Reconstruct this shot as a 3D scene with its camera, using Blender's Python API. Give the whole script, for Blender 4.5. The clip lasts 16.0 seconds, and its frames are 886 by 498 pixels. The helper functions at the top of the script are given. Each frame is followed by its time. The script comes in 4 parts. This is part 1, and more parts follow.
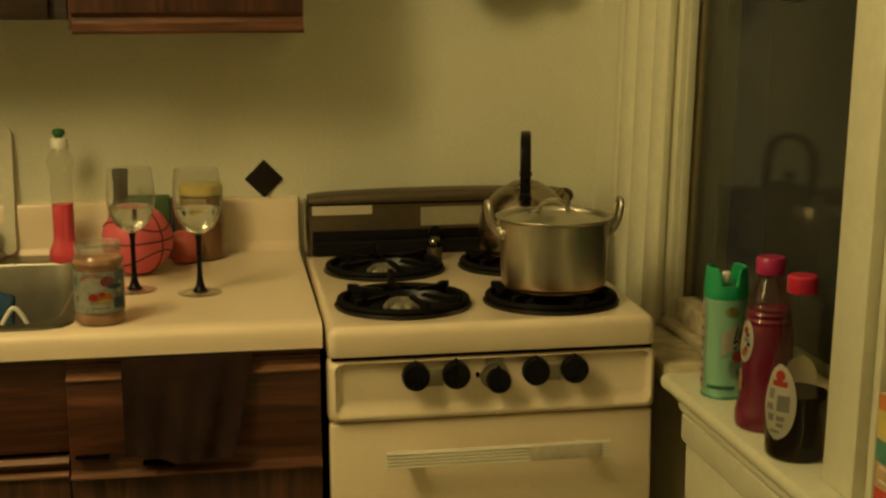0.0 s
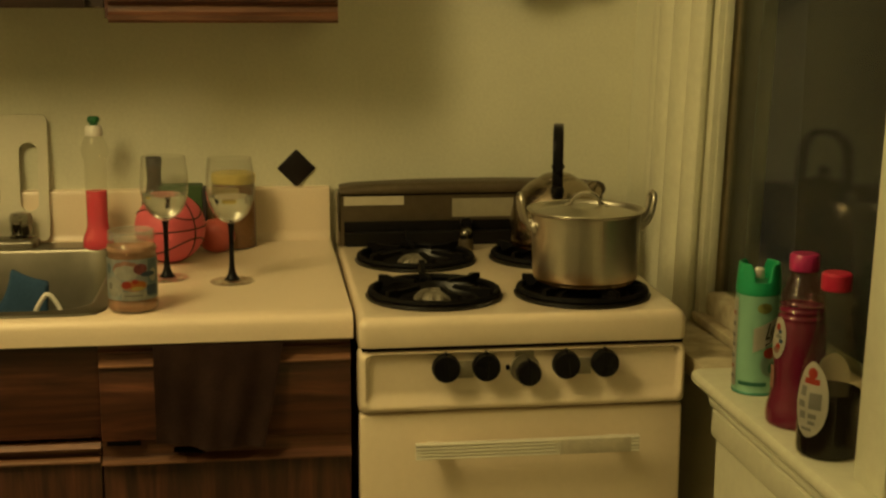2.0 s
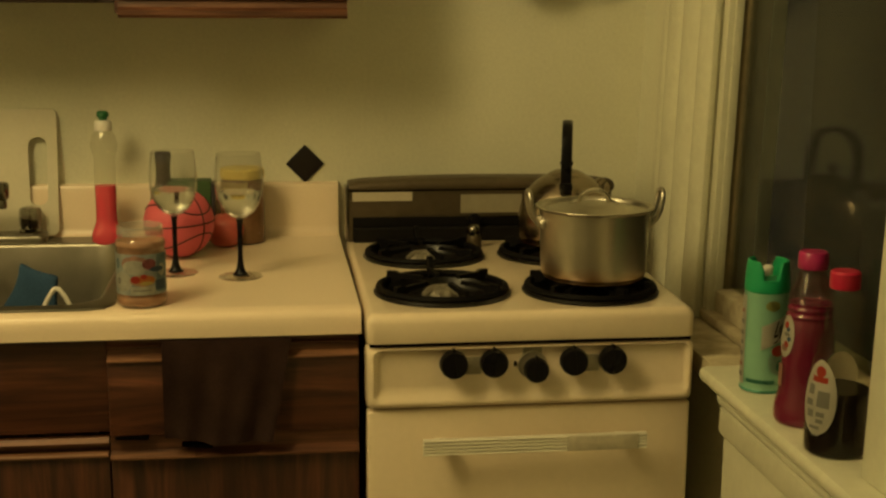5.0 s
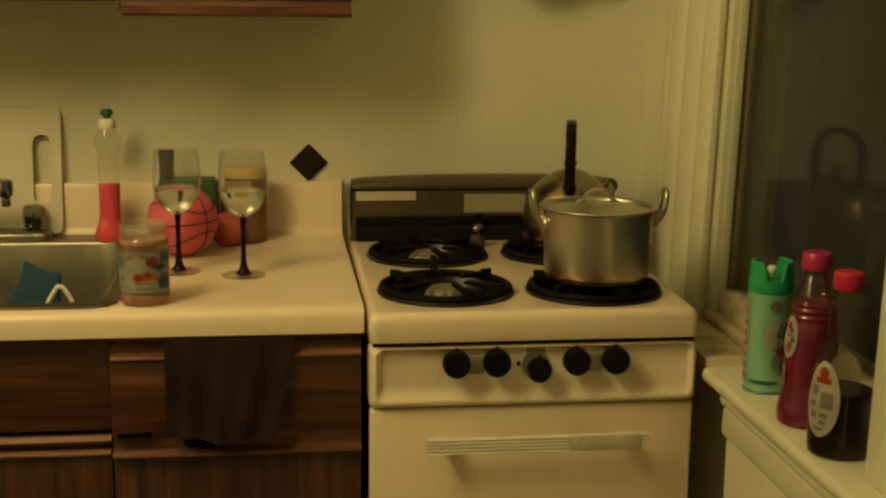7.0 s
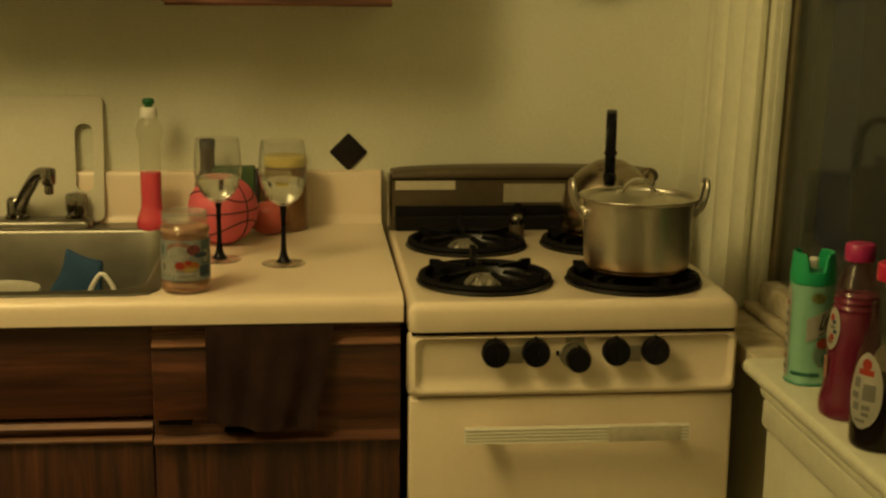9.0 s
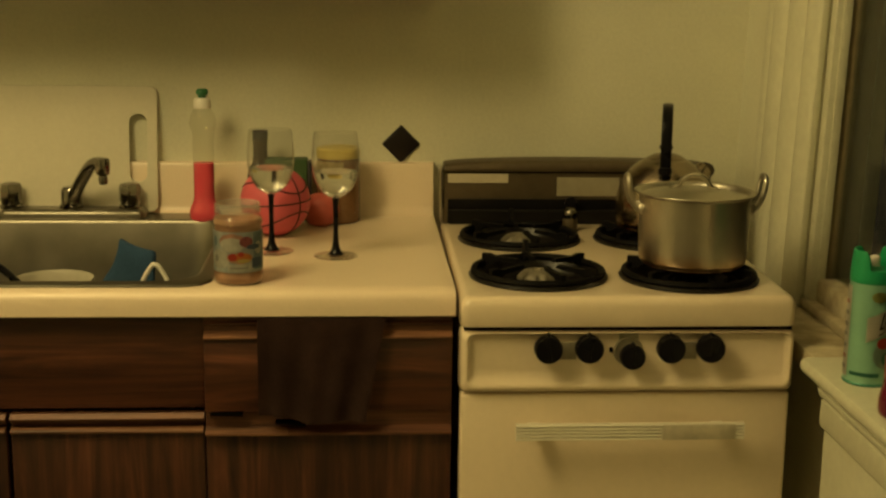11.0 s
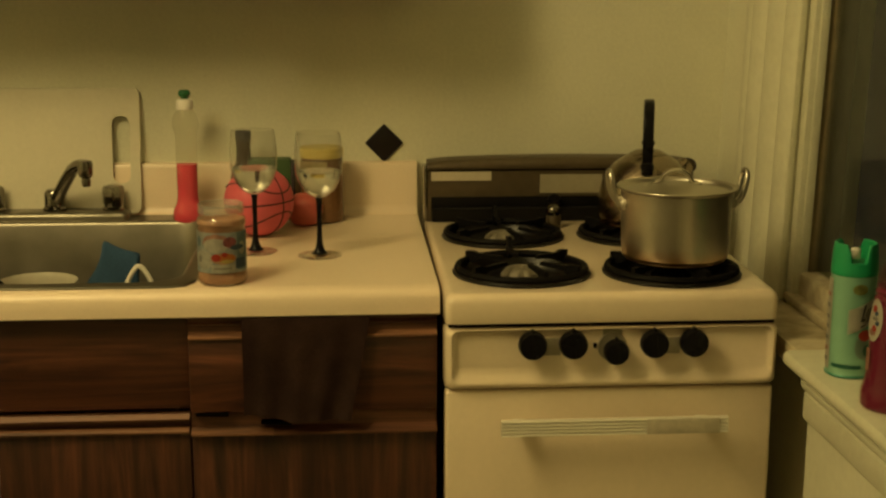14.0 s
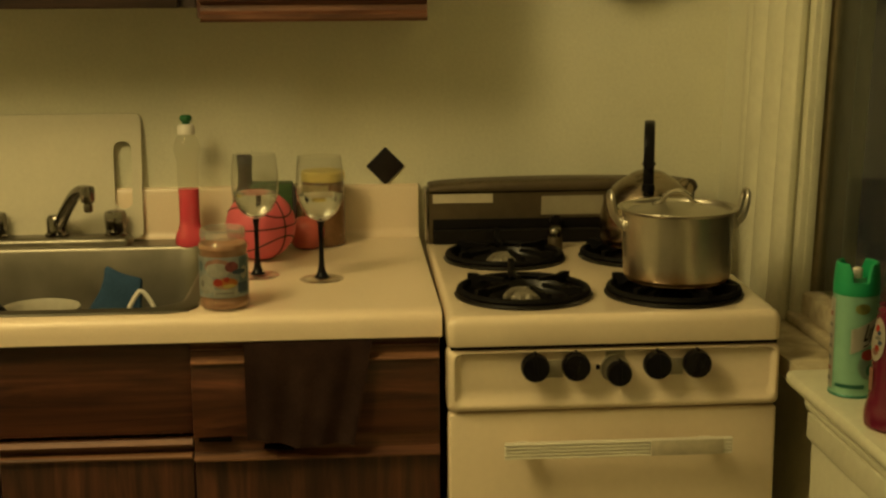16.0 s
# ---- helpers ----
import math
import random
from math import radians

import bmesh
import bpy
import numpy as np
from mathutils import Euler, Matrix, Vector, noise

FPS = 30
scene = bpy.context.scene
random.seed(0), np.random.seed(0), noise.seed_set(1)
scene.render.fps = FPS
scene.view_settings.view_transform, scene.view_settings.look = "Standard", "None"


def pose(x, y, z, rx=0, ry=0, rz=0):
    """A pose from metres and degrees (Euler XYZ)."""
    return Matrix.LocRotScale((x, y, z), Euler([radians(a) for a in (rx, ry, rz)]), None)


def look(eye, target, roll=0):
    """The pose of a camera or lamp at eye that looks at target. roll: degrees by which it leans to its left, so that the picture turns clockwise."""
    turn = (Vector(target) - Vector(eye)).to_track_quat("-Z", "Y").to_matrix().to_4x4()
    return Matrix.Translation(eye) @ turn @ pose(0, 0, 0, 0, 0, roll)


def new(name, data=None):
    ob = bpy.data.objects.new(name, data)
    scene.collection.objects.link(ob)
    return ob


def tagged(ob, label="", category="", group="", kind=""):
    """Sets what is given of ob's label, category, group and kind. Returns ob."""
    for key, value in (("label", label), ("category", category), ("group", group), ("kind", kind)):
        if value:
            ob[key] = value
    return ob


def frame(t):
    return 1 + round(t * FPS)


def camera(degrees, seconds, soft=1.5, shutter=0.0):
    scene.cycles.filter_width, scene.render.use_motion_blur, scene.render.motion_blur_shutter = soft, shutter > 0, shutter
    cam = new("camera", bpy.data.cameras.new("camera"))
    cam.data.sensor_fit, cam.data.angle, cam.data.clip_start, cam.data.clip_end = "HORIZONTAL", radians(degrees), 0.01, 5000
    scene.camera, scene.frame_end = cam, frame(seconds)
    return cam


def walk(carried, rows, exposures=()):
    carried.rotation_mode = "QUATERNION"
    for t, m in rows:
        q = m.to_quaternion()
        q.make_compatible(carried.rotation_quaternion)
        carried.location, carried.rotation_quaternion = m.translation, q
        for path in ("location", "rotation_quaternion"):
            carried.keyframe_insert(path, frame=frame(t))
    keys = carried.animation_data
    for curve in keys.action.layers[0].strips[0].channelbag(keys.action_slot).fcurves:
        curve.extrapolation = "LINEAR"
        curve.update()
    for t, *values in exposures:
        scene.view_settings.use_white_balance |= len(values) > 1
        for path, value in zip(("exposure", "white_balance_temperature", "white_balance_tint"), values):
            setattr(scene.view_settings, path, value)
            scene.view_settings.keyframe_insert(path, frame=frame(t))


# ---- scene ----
cam = camera(37.2, 16.0, soft=2.4)
PATH = [
    (0, (-0.1424, -2.5720, 1.3804), (0.1747, -0.6308, 1.0182), -0.24),
    (0.5, (-0.1423, -2.5707, 1.3840), (0.1503, -0.6278, 1.0106), -0.25),
    (1, (-0.1433, -2.5714, 1.3828), (0.1211, -0.6247, 1.0077), -0.04),
    (1.5, (-0.1446, -2.5709, 1.3835), (0.1261, -0.6260, 1.0039), 0.00),
    (2, (-0.1465, -2.5713, 1.3839), (0.1268, -0.6264, 1.0061), 0.26),
    (2.5, (-0.1477, -2.5697, 1.3842), (0.1013, -0.6232, 0.9982), 0.48),
    (3, (-0.1466, -2.5716, 1.3830), (0.0930, -0.6242, 0.9955), 0.52),
    (3.5, (-0.1453, -2.5702, 1.3847), (0.1201, -0.6262, 0.9973), 0.56),
    (4, (-0.1448, -2.5711, 1.3847), (0.1217, -0.6265, 1.0008), 0.36),
    (6.5, (-0.1507, -2.5717, 1.3860), (0.1023, -0.6256, 1.0002), 0.66),
    (7, (-0.1464, -2.5705, 1.3838), (0.1093, -0.6245, 0.9993), 0.66),
    (7.5, (-0.1500, -2.5704, 1.3835), (0.0820, -0.6220, 0.9963), 0.97),
    (8, (-0.1503, -2.5713, 1.3838), (0.0608, -0.6223, 0.9876), 0.80),
    (10.5, (-0.1518, -2.5629, 1.3802), (0.0232, -0.6116, 0.9777), 0.81),
    (11, (-0.1562, -2.5543, 1.3833), (-0.0296, -0.6016, 0.9697), 0.75),
    (11.5, (-0.1507, -2.5579, 1.3825), (-0.0126, -0.6065, 0.9667), 0.11),
    (12, (-0.1497, -2.5602, 1.3832), (-0.0077, -0.6057, 0.9833), -0.05),
    (12.5, (-0.1481, -2.5608, 1.3843), (-0.0131, -0.6054, 0.9863), -0.08),
    (13, (-0.1497, -2.5644, 1.3833), (-0.0069, -0.6088, 0.9892), -0.07),
    (13.5, (-0.1482, -2.5628, 1.3826), (-0.0052, -0.6085, 0.9824), -0.01),
    (14, (-0.1506, -2.5601, 1.3825), (-0.0048, -0.6090, 0.9678), 0.16),
    (14.5, (-0.1497, -2.5599, 1.3846), (0.0111, -0.6095, 0.9722), 0.01),
    (15, (-0.1451, -2.5602, 1.3828), (0.0241, -0.6089, 0.9785), -0.49),
    (15.5, (-0.1495, -2.5610, 1.3837), (0.0125, -0.6054, 0.9976), -0.35),
    (16, (-0.1488, -2.5606, 1.3857), (-0.0069, -0.6029, 1.0019), -0.36),
]
walk(cam, [(t, look(eye, target, roll)) for t, eye, target, roll in PATH])

# ---- light ----
world = bpy.data.worlds.new("night")
scene.world = world
world.use_nodes = True
world.node_tree.nodes["Background"].inputs[0].default_value = (0.010, 0.012, 0.016, 1)
world.node_tree.nodes["Background"].inputs[1].default_value = 0.3
scene.view_settings.exposure = 0.0

LAMP = (-1.20, -1.62, 2.33)
for d in (-0.36, -0.12, 0.12, 0.36):      # unseen ceiling lamp placed from the shadows; the diagonal row sets their softness
    tube = bpy.data.lights.new("ceiling_light_tube", "POINT")
    tube.energy, tube.color, tube.shadow_soft_size = 14.6, (1.0, 0.766, 0.312), 0.22
    new("ceiling_light_tube", tube).location = (LAMP[0] + d, LAMP[1] + d, LAMP[2])

# ---- materials ----
def node_mat(name):
    m = bpy.data.materials.new(name)
    m.use_nodes = True
    nt = m.node_tree
    return m, nt, nt.nodes["Principled BSDF"]


def coords(nt, scale=(1, 1, 1), space="Object"):
    tc = nt.nodes.new("ShaderNodeTexCoord")
    mp = nt.nodes.new("ShaderNodeMapping")
    mp.inputs["Scale"].default_value = scale
    nt.links.new(tc.outputs[space], mp.inputs["Vector"])
    return mp.outputs["Vector"]


def noise_tex(nt, vec, scale, detail=4.0, rough=0.55, dist=0.0):
    n = nt.nodes.new("ShaderNodeTexNoise")
    n.inputs["Scale"].default_value, n.inputs["Detail"].default_value = scale, detail
    n.inputs["Roughness"].default_value, n.inputs["Distortion"].default_value = rough, dist
    nt.links.new(vec, n.inputs["Vector"])
    return n.outputs["Fac"]


def ramp(nt, fac, stops):
    r = nt.nodes.new("ShaderNodeValToRGB")
    els = r.color_ramp.elements
    while len(els) < len(stops):
        els.new(0.5)
    for e, (p, c) in zip(els, stops):
        e.position, e.color = p, (*c, 1)
    nt.links.new(fac, r.inputs["Fac"])
    return r.outputs["Color"]


def bump(nt, bsdf, fac, strength, distance=0.002):
    b = nt.nodes.new("ShaderNodeBump")
    b.inputs["Strength"].default_value, b.inputs["Distance"].default_value = strength, distance
    nt.links.new(fac, b.inputs["Height"])
    nt.links.new(b.outputs["Normal"], bsdf.inputs["Normal"])


def span(nt, fac, lo, hi):
    r = nt.nodes.new("ShaderNodeMapRange")
    r.inputs["To Min"].default_value, r.inputs["To Max"].default_value = lo, hi
    nt.links.new(fac, r.inputs["Value"])
    return r.outputs["Result"]


def shade(c, k):
    return tuple(min(1, v * k) for v in c)


def surface(name, color, rough=0.5, metal=0.0, var=0.12, grain=60, patch=4, relief=0.05, coat=0.0, scale=(1, 1, 1), other=None, spec=0.5):
    """A surface whose colour drifts at two scales, with fine relief and uneven gloss."""
    m, nt, b = node_mat(name)
    v = coords(nt, scale)
    big, fine = noise_tex(nt, v, patch, 3), noise_tex(nt, v, grain, 5)
    mix = nt.nodes.new("ShaderNodeMix")
    mix.data_type, mix.blend_type = "RGBA", "MULTIPLY"
    mix.inputs["Factor"].default_value = 1.0
    nt.links.new(ramp(nt, big, [(0.3, other or shade(color, 1 - var)), (0.7, color)]), mix.inputs["A"])
    nt.links.new(ramp(nt, fine, [(0.25, (1 - var,) * 3), (0.7, (1, 1, 1))]), mix.inputs["B"])
    nt.links.new(mix.outputs["Result"], b.inputs["Base Color"])
    nt.links.new(span(nt, big, rough * 0.8, min(1, rough * 1.25)), b.inputs["Roughness"])
    b.inputs["Metallic"].default_value = metal
    b.inputs["Coat Weight"].default_value = coat
    b.inputs["Coat Roughness"].default_value = 0.06
    b.inputs["Specular IOR Level"].default_value = spec
    if relief:
        bump(nt, b, fine, relief)
    return m


def wood(name, dark, light, along="z", rough=0.42):
    """Grain drawn out along one axis, with finer pores."""
    m, nt, b = node_mat(name)
    s = {"x": (1.6, 17, 17), "z": (17, 17, 1.6)}[along]
    v = coords(nt, s)
    f = {"x": (3, 160, 160), "z": (160, 160, 3)}[along]
    v2 = coords(nt, f)
    g, p = noise_tex(nt, v, 1.0, 7, 0.68, 2.2), noise_tex(nt, v2, 1.0, 3, 0.6)
    w = noise_tex(nt, coords(nt, {"x": (1.4, 38, 38), "z": (38, 38, 1.4)}[along]), 1.0, 2, 0.5, 1.4)
    mix = nt.nodes.new("ShaderNodeMix")
    mix.data_type, mix.blend_type = "RGBA", "MULTIPLY"
    mix.inputs["Factor"].default_value = 0.55
    mid = tuple((a + c) / 2 for a, c in zip(dark, light))
    nt.links.new(ramp(nt, g, [(0.32, dark), (0.5, mid), (0.66, light)]), mix.inputs["A"])
    nt.links.new(ramp(nt, p, [(0.3, (0.55, 0.5, 0.45)), (0.6, (1, 1, 1))]), mix.inputs["B"])
    broad = nt.nodes.new("ShaderNodeMix")
    broad.data_type, broad.blend_type = "RGBA", "MULTIPLY"
    broad.inputs["Factor"].default_value = 1.0
    nt.links.new(mix.outputs["Result"], broad.inputs["A"])
    nt.links.new(ramp(nt, w, [(0.36, (0.66, 0.62, 0.58)), (0.5, (0.98, 0.97, 0.95)), (0.64, (1.35, 1.38, 1.36))]), broad.inputs["B"])
    nt.links.new(broad.outputs["Result"], b.inputs["Base Color"])
    nt.links.new(span(nt, g, rough * 0.8, rough * 1.3), b.inputs["Roughness"])
    bump(nt, b, p, 0.12, 0.001)
    return m


def clear(name, tint=(0.95, 0.96, 0.95), ior=1.45, haze=0.03, body=0.0, edge=0.6):
    """Thin clear glass or plastic: what is behind shows through, with a Fresnel gloss and a little milky body."""
    m, nt, b = node_mat(name)
    nt.nodes.remove(b)
    tr, gl, df = nt.nodes.new("ShaderNodeBsdfTransparent"), nt.nodes.new("ShaderNodeBsdfGlossy"), nt.nodes.new("ShaderNodeBsdfDiffuse")
    fr, m1, m2 = nt.nodes.new("ShaderNodeLayerWeight"), nt.nodes.new("ShaderNodeMixShader"), nt.nodes.new("ShaderNodeMixShader")
    tr.inputs[0].default_value = (*tint, 1)
    gl.inputs["Roughness"].default_value = haze
    df.inputs[0].default_value = (0.7, 0.7, 0.68, 1)
    pw = nt.nodes.new("ShaderNodeMath")
    pw.operation = "POWER"
    pw.inputs[1].default_value = 4.0
    gain = nt.nodes.new("ShaderNodeMath")
    gain.operation = "MULTIPLY_ADD"
    gain.inputs[1].default_value, gain.inputs[2].default_value = edge, ((ior - 1) / (ior + 1)) ** 2
    nt.links.new(fr.outputs["Facing"], pw.inputs[0])
    nt.links.new(pw.outputs[0], gain.inputs[0])
    m1.inputs[0].default_value = body
    nt.links.new(tr.outputs[0], m1.inputs[1])
    nt.links.new(df.outputs[0], m1.inputs[2])
    nt.links.new(gain.outputs[0], m2.inputs[0])
    nt.links.new(m1.outputs[0], m2.inputs[1])
    nt.links.new(gl.outputs[0], m2.inputs[2])
    nt.links.new(m2.outputs[0], nt.nodes["Material Output"].inputs["Surface"])
    return m


def liquid(name, color, ior=1.33, rough=0.0):
    m, nt, b = node_mat(name)
    b.inputs["Base Color"].default_value = (*color, 1)
    b.inputs["Transmission Weight"].default_value = 1.0
    b.inputs["IOR"].default_value, b.inputs["Roughness"].default_value = ior, rough
    return m


def brushed(name, color, rough=0.28, stretch=(4, 4, 300), burn=None, streak=0.08, bands=None):
    """Brushed metal; burn: a heat-stained colour near the base of the thing."""
    m, nt, b = node_mat(name)
    fine = noise_tex(nt, coords(nt, stretch), 1.0, 3)
    big = noise_tex(nt, coords(nt), 14, 4, 0.6)
    col = ramp(nt, big, [(0.3, shade(color, 0.8)), (0.7, color)])
    if burn:
        tc = nt.nodes.new("ShaderNodeTexCoord")
        sep = nt.nodes.new("ShaderNodeSeparateXYZ")
        nt.links.new(tc.outputs["Object"], sep.inputs[0])
        add = nt.nodes.new("ShaderNodeMath")
        add.operation = "MULTIPLY_ADD"
        add.inputs[1].default_value = 0.06
        nt.links.new(big, add.inputs[0])
        nt.links.new(sep.outputs["Z"], add.inputs[2])
        fac = ramp(nt, add.outputs[0], [(0.030, (0.75, 0.75, 0.75)), (0.058, (0, 0, 0))])
        mix = nt.nodes.new("ShaderNodeMix")
        mix.data_type = "RGBA"
        nt.links.new(fac, mix.inputs["Factor"])
        nt.links.new(col, mix.inputs["A"])
        mix.inputs["B"].default_value = (*burn, 1)
        col = mix.outputs["Result"]
    nt.links.new(col, b.inputs["Base Color"])
    b.inputs["Metallic"].default_value = 1.0
    gloss = noise_tex(nt, coords(nt, bands), 1.0, 3) if bands else big
    nt.links.new(span(nt, gloss, rough * (0.7 if bands else 0.75), rough * (1.5 if bands else 1.4)), b.inputs["Roughness"])
    bump(nt, b, fine, streak, 0.0005)
    return m


PAINT = surface("wall_paint", (0.742, 0.733, 0.575), 0.6, var=0.10, grain=150, patch=5, relief=0.06)
TRIM = surface("trim_paint", (0.695, 0.685, 0.53), 0.4, var=0.09, grain=70, patch=12, relief=0.12)
GRIME = surface("grimy_paint", (0.62, 0.55, 0.38), 0.55, var=0.2, grain=55, patch=22, relief=0.2, other=(0.34, 0.27, 0.16))
SASH_BROWN = surface("brown_sash", (0.30, 0.235, 0.125), 0.7, var=0.25, grain=60, patch=18, relief=0.2)
CHIPPED = surface("chipped_paint", (0.74, 0.68, 0.50), 0.5, var=0.16, grain=45, patch=34, relief=0.2, other=(0.40, 0.32, 0.19))
CEILING = surface("ceiling_paint", (0.8, 0.77, 0.7), 0.7, var=0.05, grain=120, patch=2)
# the floor is out of view; its dark tone holds down the bounce light
FLOOR = surface("dark_floor", (0.060, 0.043, 0.028), 0.5, var=0.2, grain=80, patch=6)
LAMINATE = surface("cream_laminate", (0.83, 0.685, 0.515), 0.31, var=0.05, grain=240, patch=5, relief=0.008)
ENAMEL = surface("cream_enamel", (0.845, 0.710, 0.525), 0.22, var=0.04, grain=90, patch=7, relief=0.012, coat=0.6)
BLACK_ENAMEL = surface("black_enamel", (0.007, 0.006, 0.006), 0.5, var=0.3, grain=120, patch=20, relief=0.1, spec=0.2)
BOWL_ENAMEL = surface("glossy_black_enamel", (0.009, 0.0075, 0.0075), 0.34, var=0.3, grain=120, patch=20, relief=0.05, spec=0.3)
CAST_IRON = surface("black_cast_iron", (0.007, 0.0062, 0.0062), 0.6, var=0.3, grain=200, patch=30, relief=0.25, spec=0.1)
BAKELITE = surface("black_plastic", (0.006, 0.0055, 0.0075), 0.28, var=0.15, grain=90, patch=20, relief=0.03, spec=0.16)
STEEL = brushed("brushed_steel", (0.285, 0.262, 0.215), 0.36, (300, 4, 4))
POT_METAL = brushed("pot_aluminium", (0.66, 0.61, 0.52), 0.31, (48, 48, 2), burn=(0.56, 0.32, 0.16), streak=0.4, bands=(34, 34, 1.0))
KETTLE_METAL = brushed("kettle_steel", (0.37, 0.305, 0.225), 0.22, (4, 4, 200), burn=(0.18, 0.095, 0.05))
LID_METAL = brushed("lid_aluminium", (0.64, 0.60, 0.52), 0.33, (60, 60, 60))
# worn chrome, its base darkened further for the dim room it mirrors
CHROME = surface("worn_dim_chrome", (0.27, 0.25, 0.22), 0.13, 1.0, var=0.25, grain=60, patch=25, relief=0.03)
CHROME_BRIGHT = surface("polished_aluminium", (0.80, 0.76, 0.68), 0.18, 1.0, var=0.1, grain=60, patch=25, relief=0.02)
ALU = surface("ribbed_aluminium", (0.88, 0.84, 0.70), 0.34, 0.15, var=0.12, grain=40, patch=9, relief=0.05, scale=(1, 8, 8))
STRIP = surface("dull_strip", (0.66, 0.60, 0.46), 0.45, 0.1, var=0.22, grain=50, patch=40, relief=0.08)
GUARD = surface("brown_metal", (0.130, 0.099, 0.061), 0.40, 0.45, var=0.2, grain=60, patch=8, relief=0.05)
DARK_METAL = surface("dark_metal", (0.075, 0.055, 0.038), 0.4, 0.5, var=0.2, grain=60, patch=18, relief=0.05)
STICKER_DARK = surface("grey_sticker", (0.36, 0.32, 0.225), 0.6, var=0.1, grain=90, patch=20)
STICKER = surface("paper_sticker", (0.56, 0.50, 0.38), 0.6, var=0.1, grain=90, patch=20)
# upright wood is also darkened a little for the light's falloff downwards
CAB_V = wood("cabinet_wood_upright", (0.016, 0.0050, 0.0031), (0.098, 0.0322, 0.0164), "z")
CAB_H = wood("cabinet_wood_level", (0.026, 0.0078, 0.0046), (0.132, 0.0445, 0.0222), "x")
# rails and pale edges: the light their bevels catch is in these colours
LIP = wood("cabinet_lip", (0.064, 0.024, 0.0125), (0.20, 0.082, 0.043), "x", 0.45)
LIT_EDGE = wood("lit_edge_wood", (0.105, 0.045, 0.023), (0.30, 0.14, 0.072), "x", 0.5)
UPPER = wood("upper_cabinet_wood", (0.040, 0.013, 0.007), (0.135, 0.046, 0.024), "x", 0.5)
UPPER_V = wood("upper_door_wood", (0.034, 0.012, 0.0065), (0.105, 0.036, 0.019), "z", 0.5)
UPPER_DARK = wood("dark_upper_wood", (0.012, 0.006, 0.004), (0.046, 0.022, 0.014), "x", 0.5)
# near-black for carcasses, plinths and gap strips; their shade is in the colour
DARK = surface("near_black", (0.006, 0.0045, 0.004), 0.9, var=0.2, spec=0.0)
TOWEL = surface("dark_brown_towel", (0.049, 0.027, 0.023), 0.95, var=0.4, grain=420, patch=18, relief=0.6, spec=0.03)
TILE = surface("black_tile", (0.012, 0.008, 0.010), 0.35, var=0.2, grain=60, patch=30, spec=0.3)
BOARD = surface("white_board", (0.67, 0.63, 0.495), 0.45, var=0.06, grain=120, patch=7)
GLASS = clear("clear_glass", (0.97, 0.97, 0.96), 1.45, 0.02, 0.012, 0.9)
FOOT_GLASS = clear("foot_glass", (0.99, 0.99, 0.98), 1.5, 0.02, 0.0, 0.7)
MARKER = surface("grey_marker_plate", (0.40, 0.36, 0.26), 0.4, 0.3, var=0.2, grain=90, patch=60)
JAR_GLASS = clear("jar_plastic", (0.96, 0.93, 0.88), 1.65, 0.05, 0.015, 0.8)
BOTTLE = clear("bottle_plastic", (0.94, 0.94, 0.91), 1.6, 0.05, 0.012, 0.7)
SYRUP_WALL = clear("syrup_bottle_plastic", (0.93, 0.91, 0.84), 1.35, 0.05, 0.006, 0.3)
VENT = surface("black_vent_paint", (0.006, 0.005, 0.005), 0.6, var=0.3, grain=90, patch=12, spec=0.1)
BURNER = surface("burner_alloy", (0.28, 0.25, 0.19), 0.45, 0.4, var=0.3, grain=120, patch=60, relief=0.15)
RIM_GLASS = clear("jar_rim_plastic", (0.92, 0.88, 0.82), 1.5, 0.04, 0.22, 0.8)
# milky body stands for the dim room light reflected in the glass
PANE = clear("window_glass", (0.70, 0.73, 0.66), 1.2, 0.05, 0.034, 0.48)
WATER = liquid("water", (1, 1, 1))
RED_SOAP = surface("red_soap", (0.90, 0.09, 0.14), 0.12, var=0.05, grain=20, patch=8, relief=0)
PINK_FLUID = surface("magenta_cleaner", (0.225, 0.020, 0.090), 0.15, var=0.1, grain=20, patch=8, relief=0, spec=0.3)
SYRUP = surface("dark_syrup", (0.008, 0.004, 0.003), 0.12, var=0.2, grain=20, patch=8, relief=0, spec=0.2)
PEANUT = surface("peanut_butter", (0.42, 0.228, 0.138), 0.5, var=0.25, grain=60, patch=30, relief=0.3)
GREEN_CAP = surface("green_plastic", (0.015, 0.34, 0.135), 0.32, var=0.08, grain=60, patch=20)
DARK_GREEN = surface("dark_green_plastic", (0.012, 0.13, 0.04), 0.35, var=0.1)
CAN_GREEN = surface("mint_can", (0.25, 0.50, 0.345), 0.3, 0.15, var=0.08, grain=60, patch=14)
CAN_TEAL = surface("teal_print", (0.07, 0.28, 0.20), 0.35, 0.2, var=0.1)
CAN_GOLD = surface("gold_print", (0.36, 0.38, 0.12), 0.4, var=0.3, grain=90, patch=90)
CAN_HAZE = surface("pale_mint_print", (0.34, 0.50, 0.40), 0.35, 0.1, var=0.15, grain=60, patch=50)
WHITE = surface("white_plastic", (0.78, 0.75, 0.68), 0.4, var=0.05)
DULL_WHITE = surface("dull_white_plastic", (0.50, 0.47, 0.38), 0.45, var=0.12, grain=60, patch=20)
LABEL = surface("white_label", (0.66, 0.63, 0.54), 0.5, var=0.08, grain=90, patch=30)
LABEL_BLUE = surface("blue_label", (0.56, 0.57, 0.53), 0.5, var=0.3, grain=60, patch=70, other=(0.32, 0.40, 0.43))
INK = surface("dark_print", (0.03, 0.025, 0.03), 0.5)
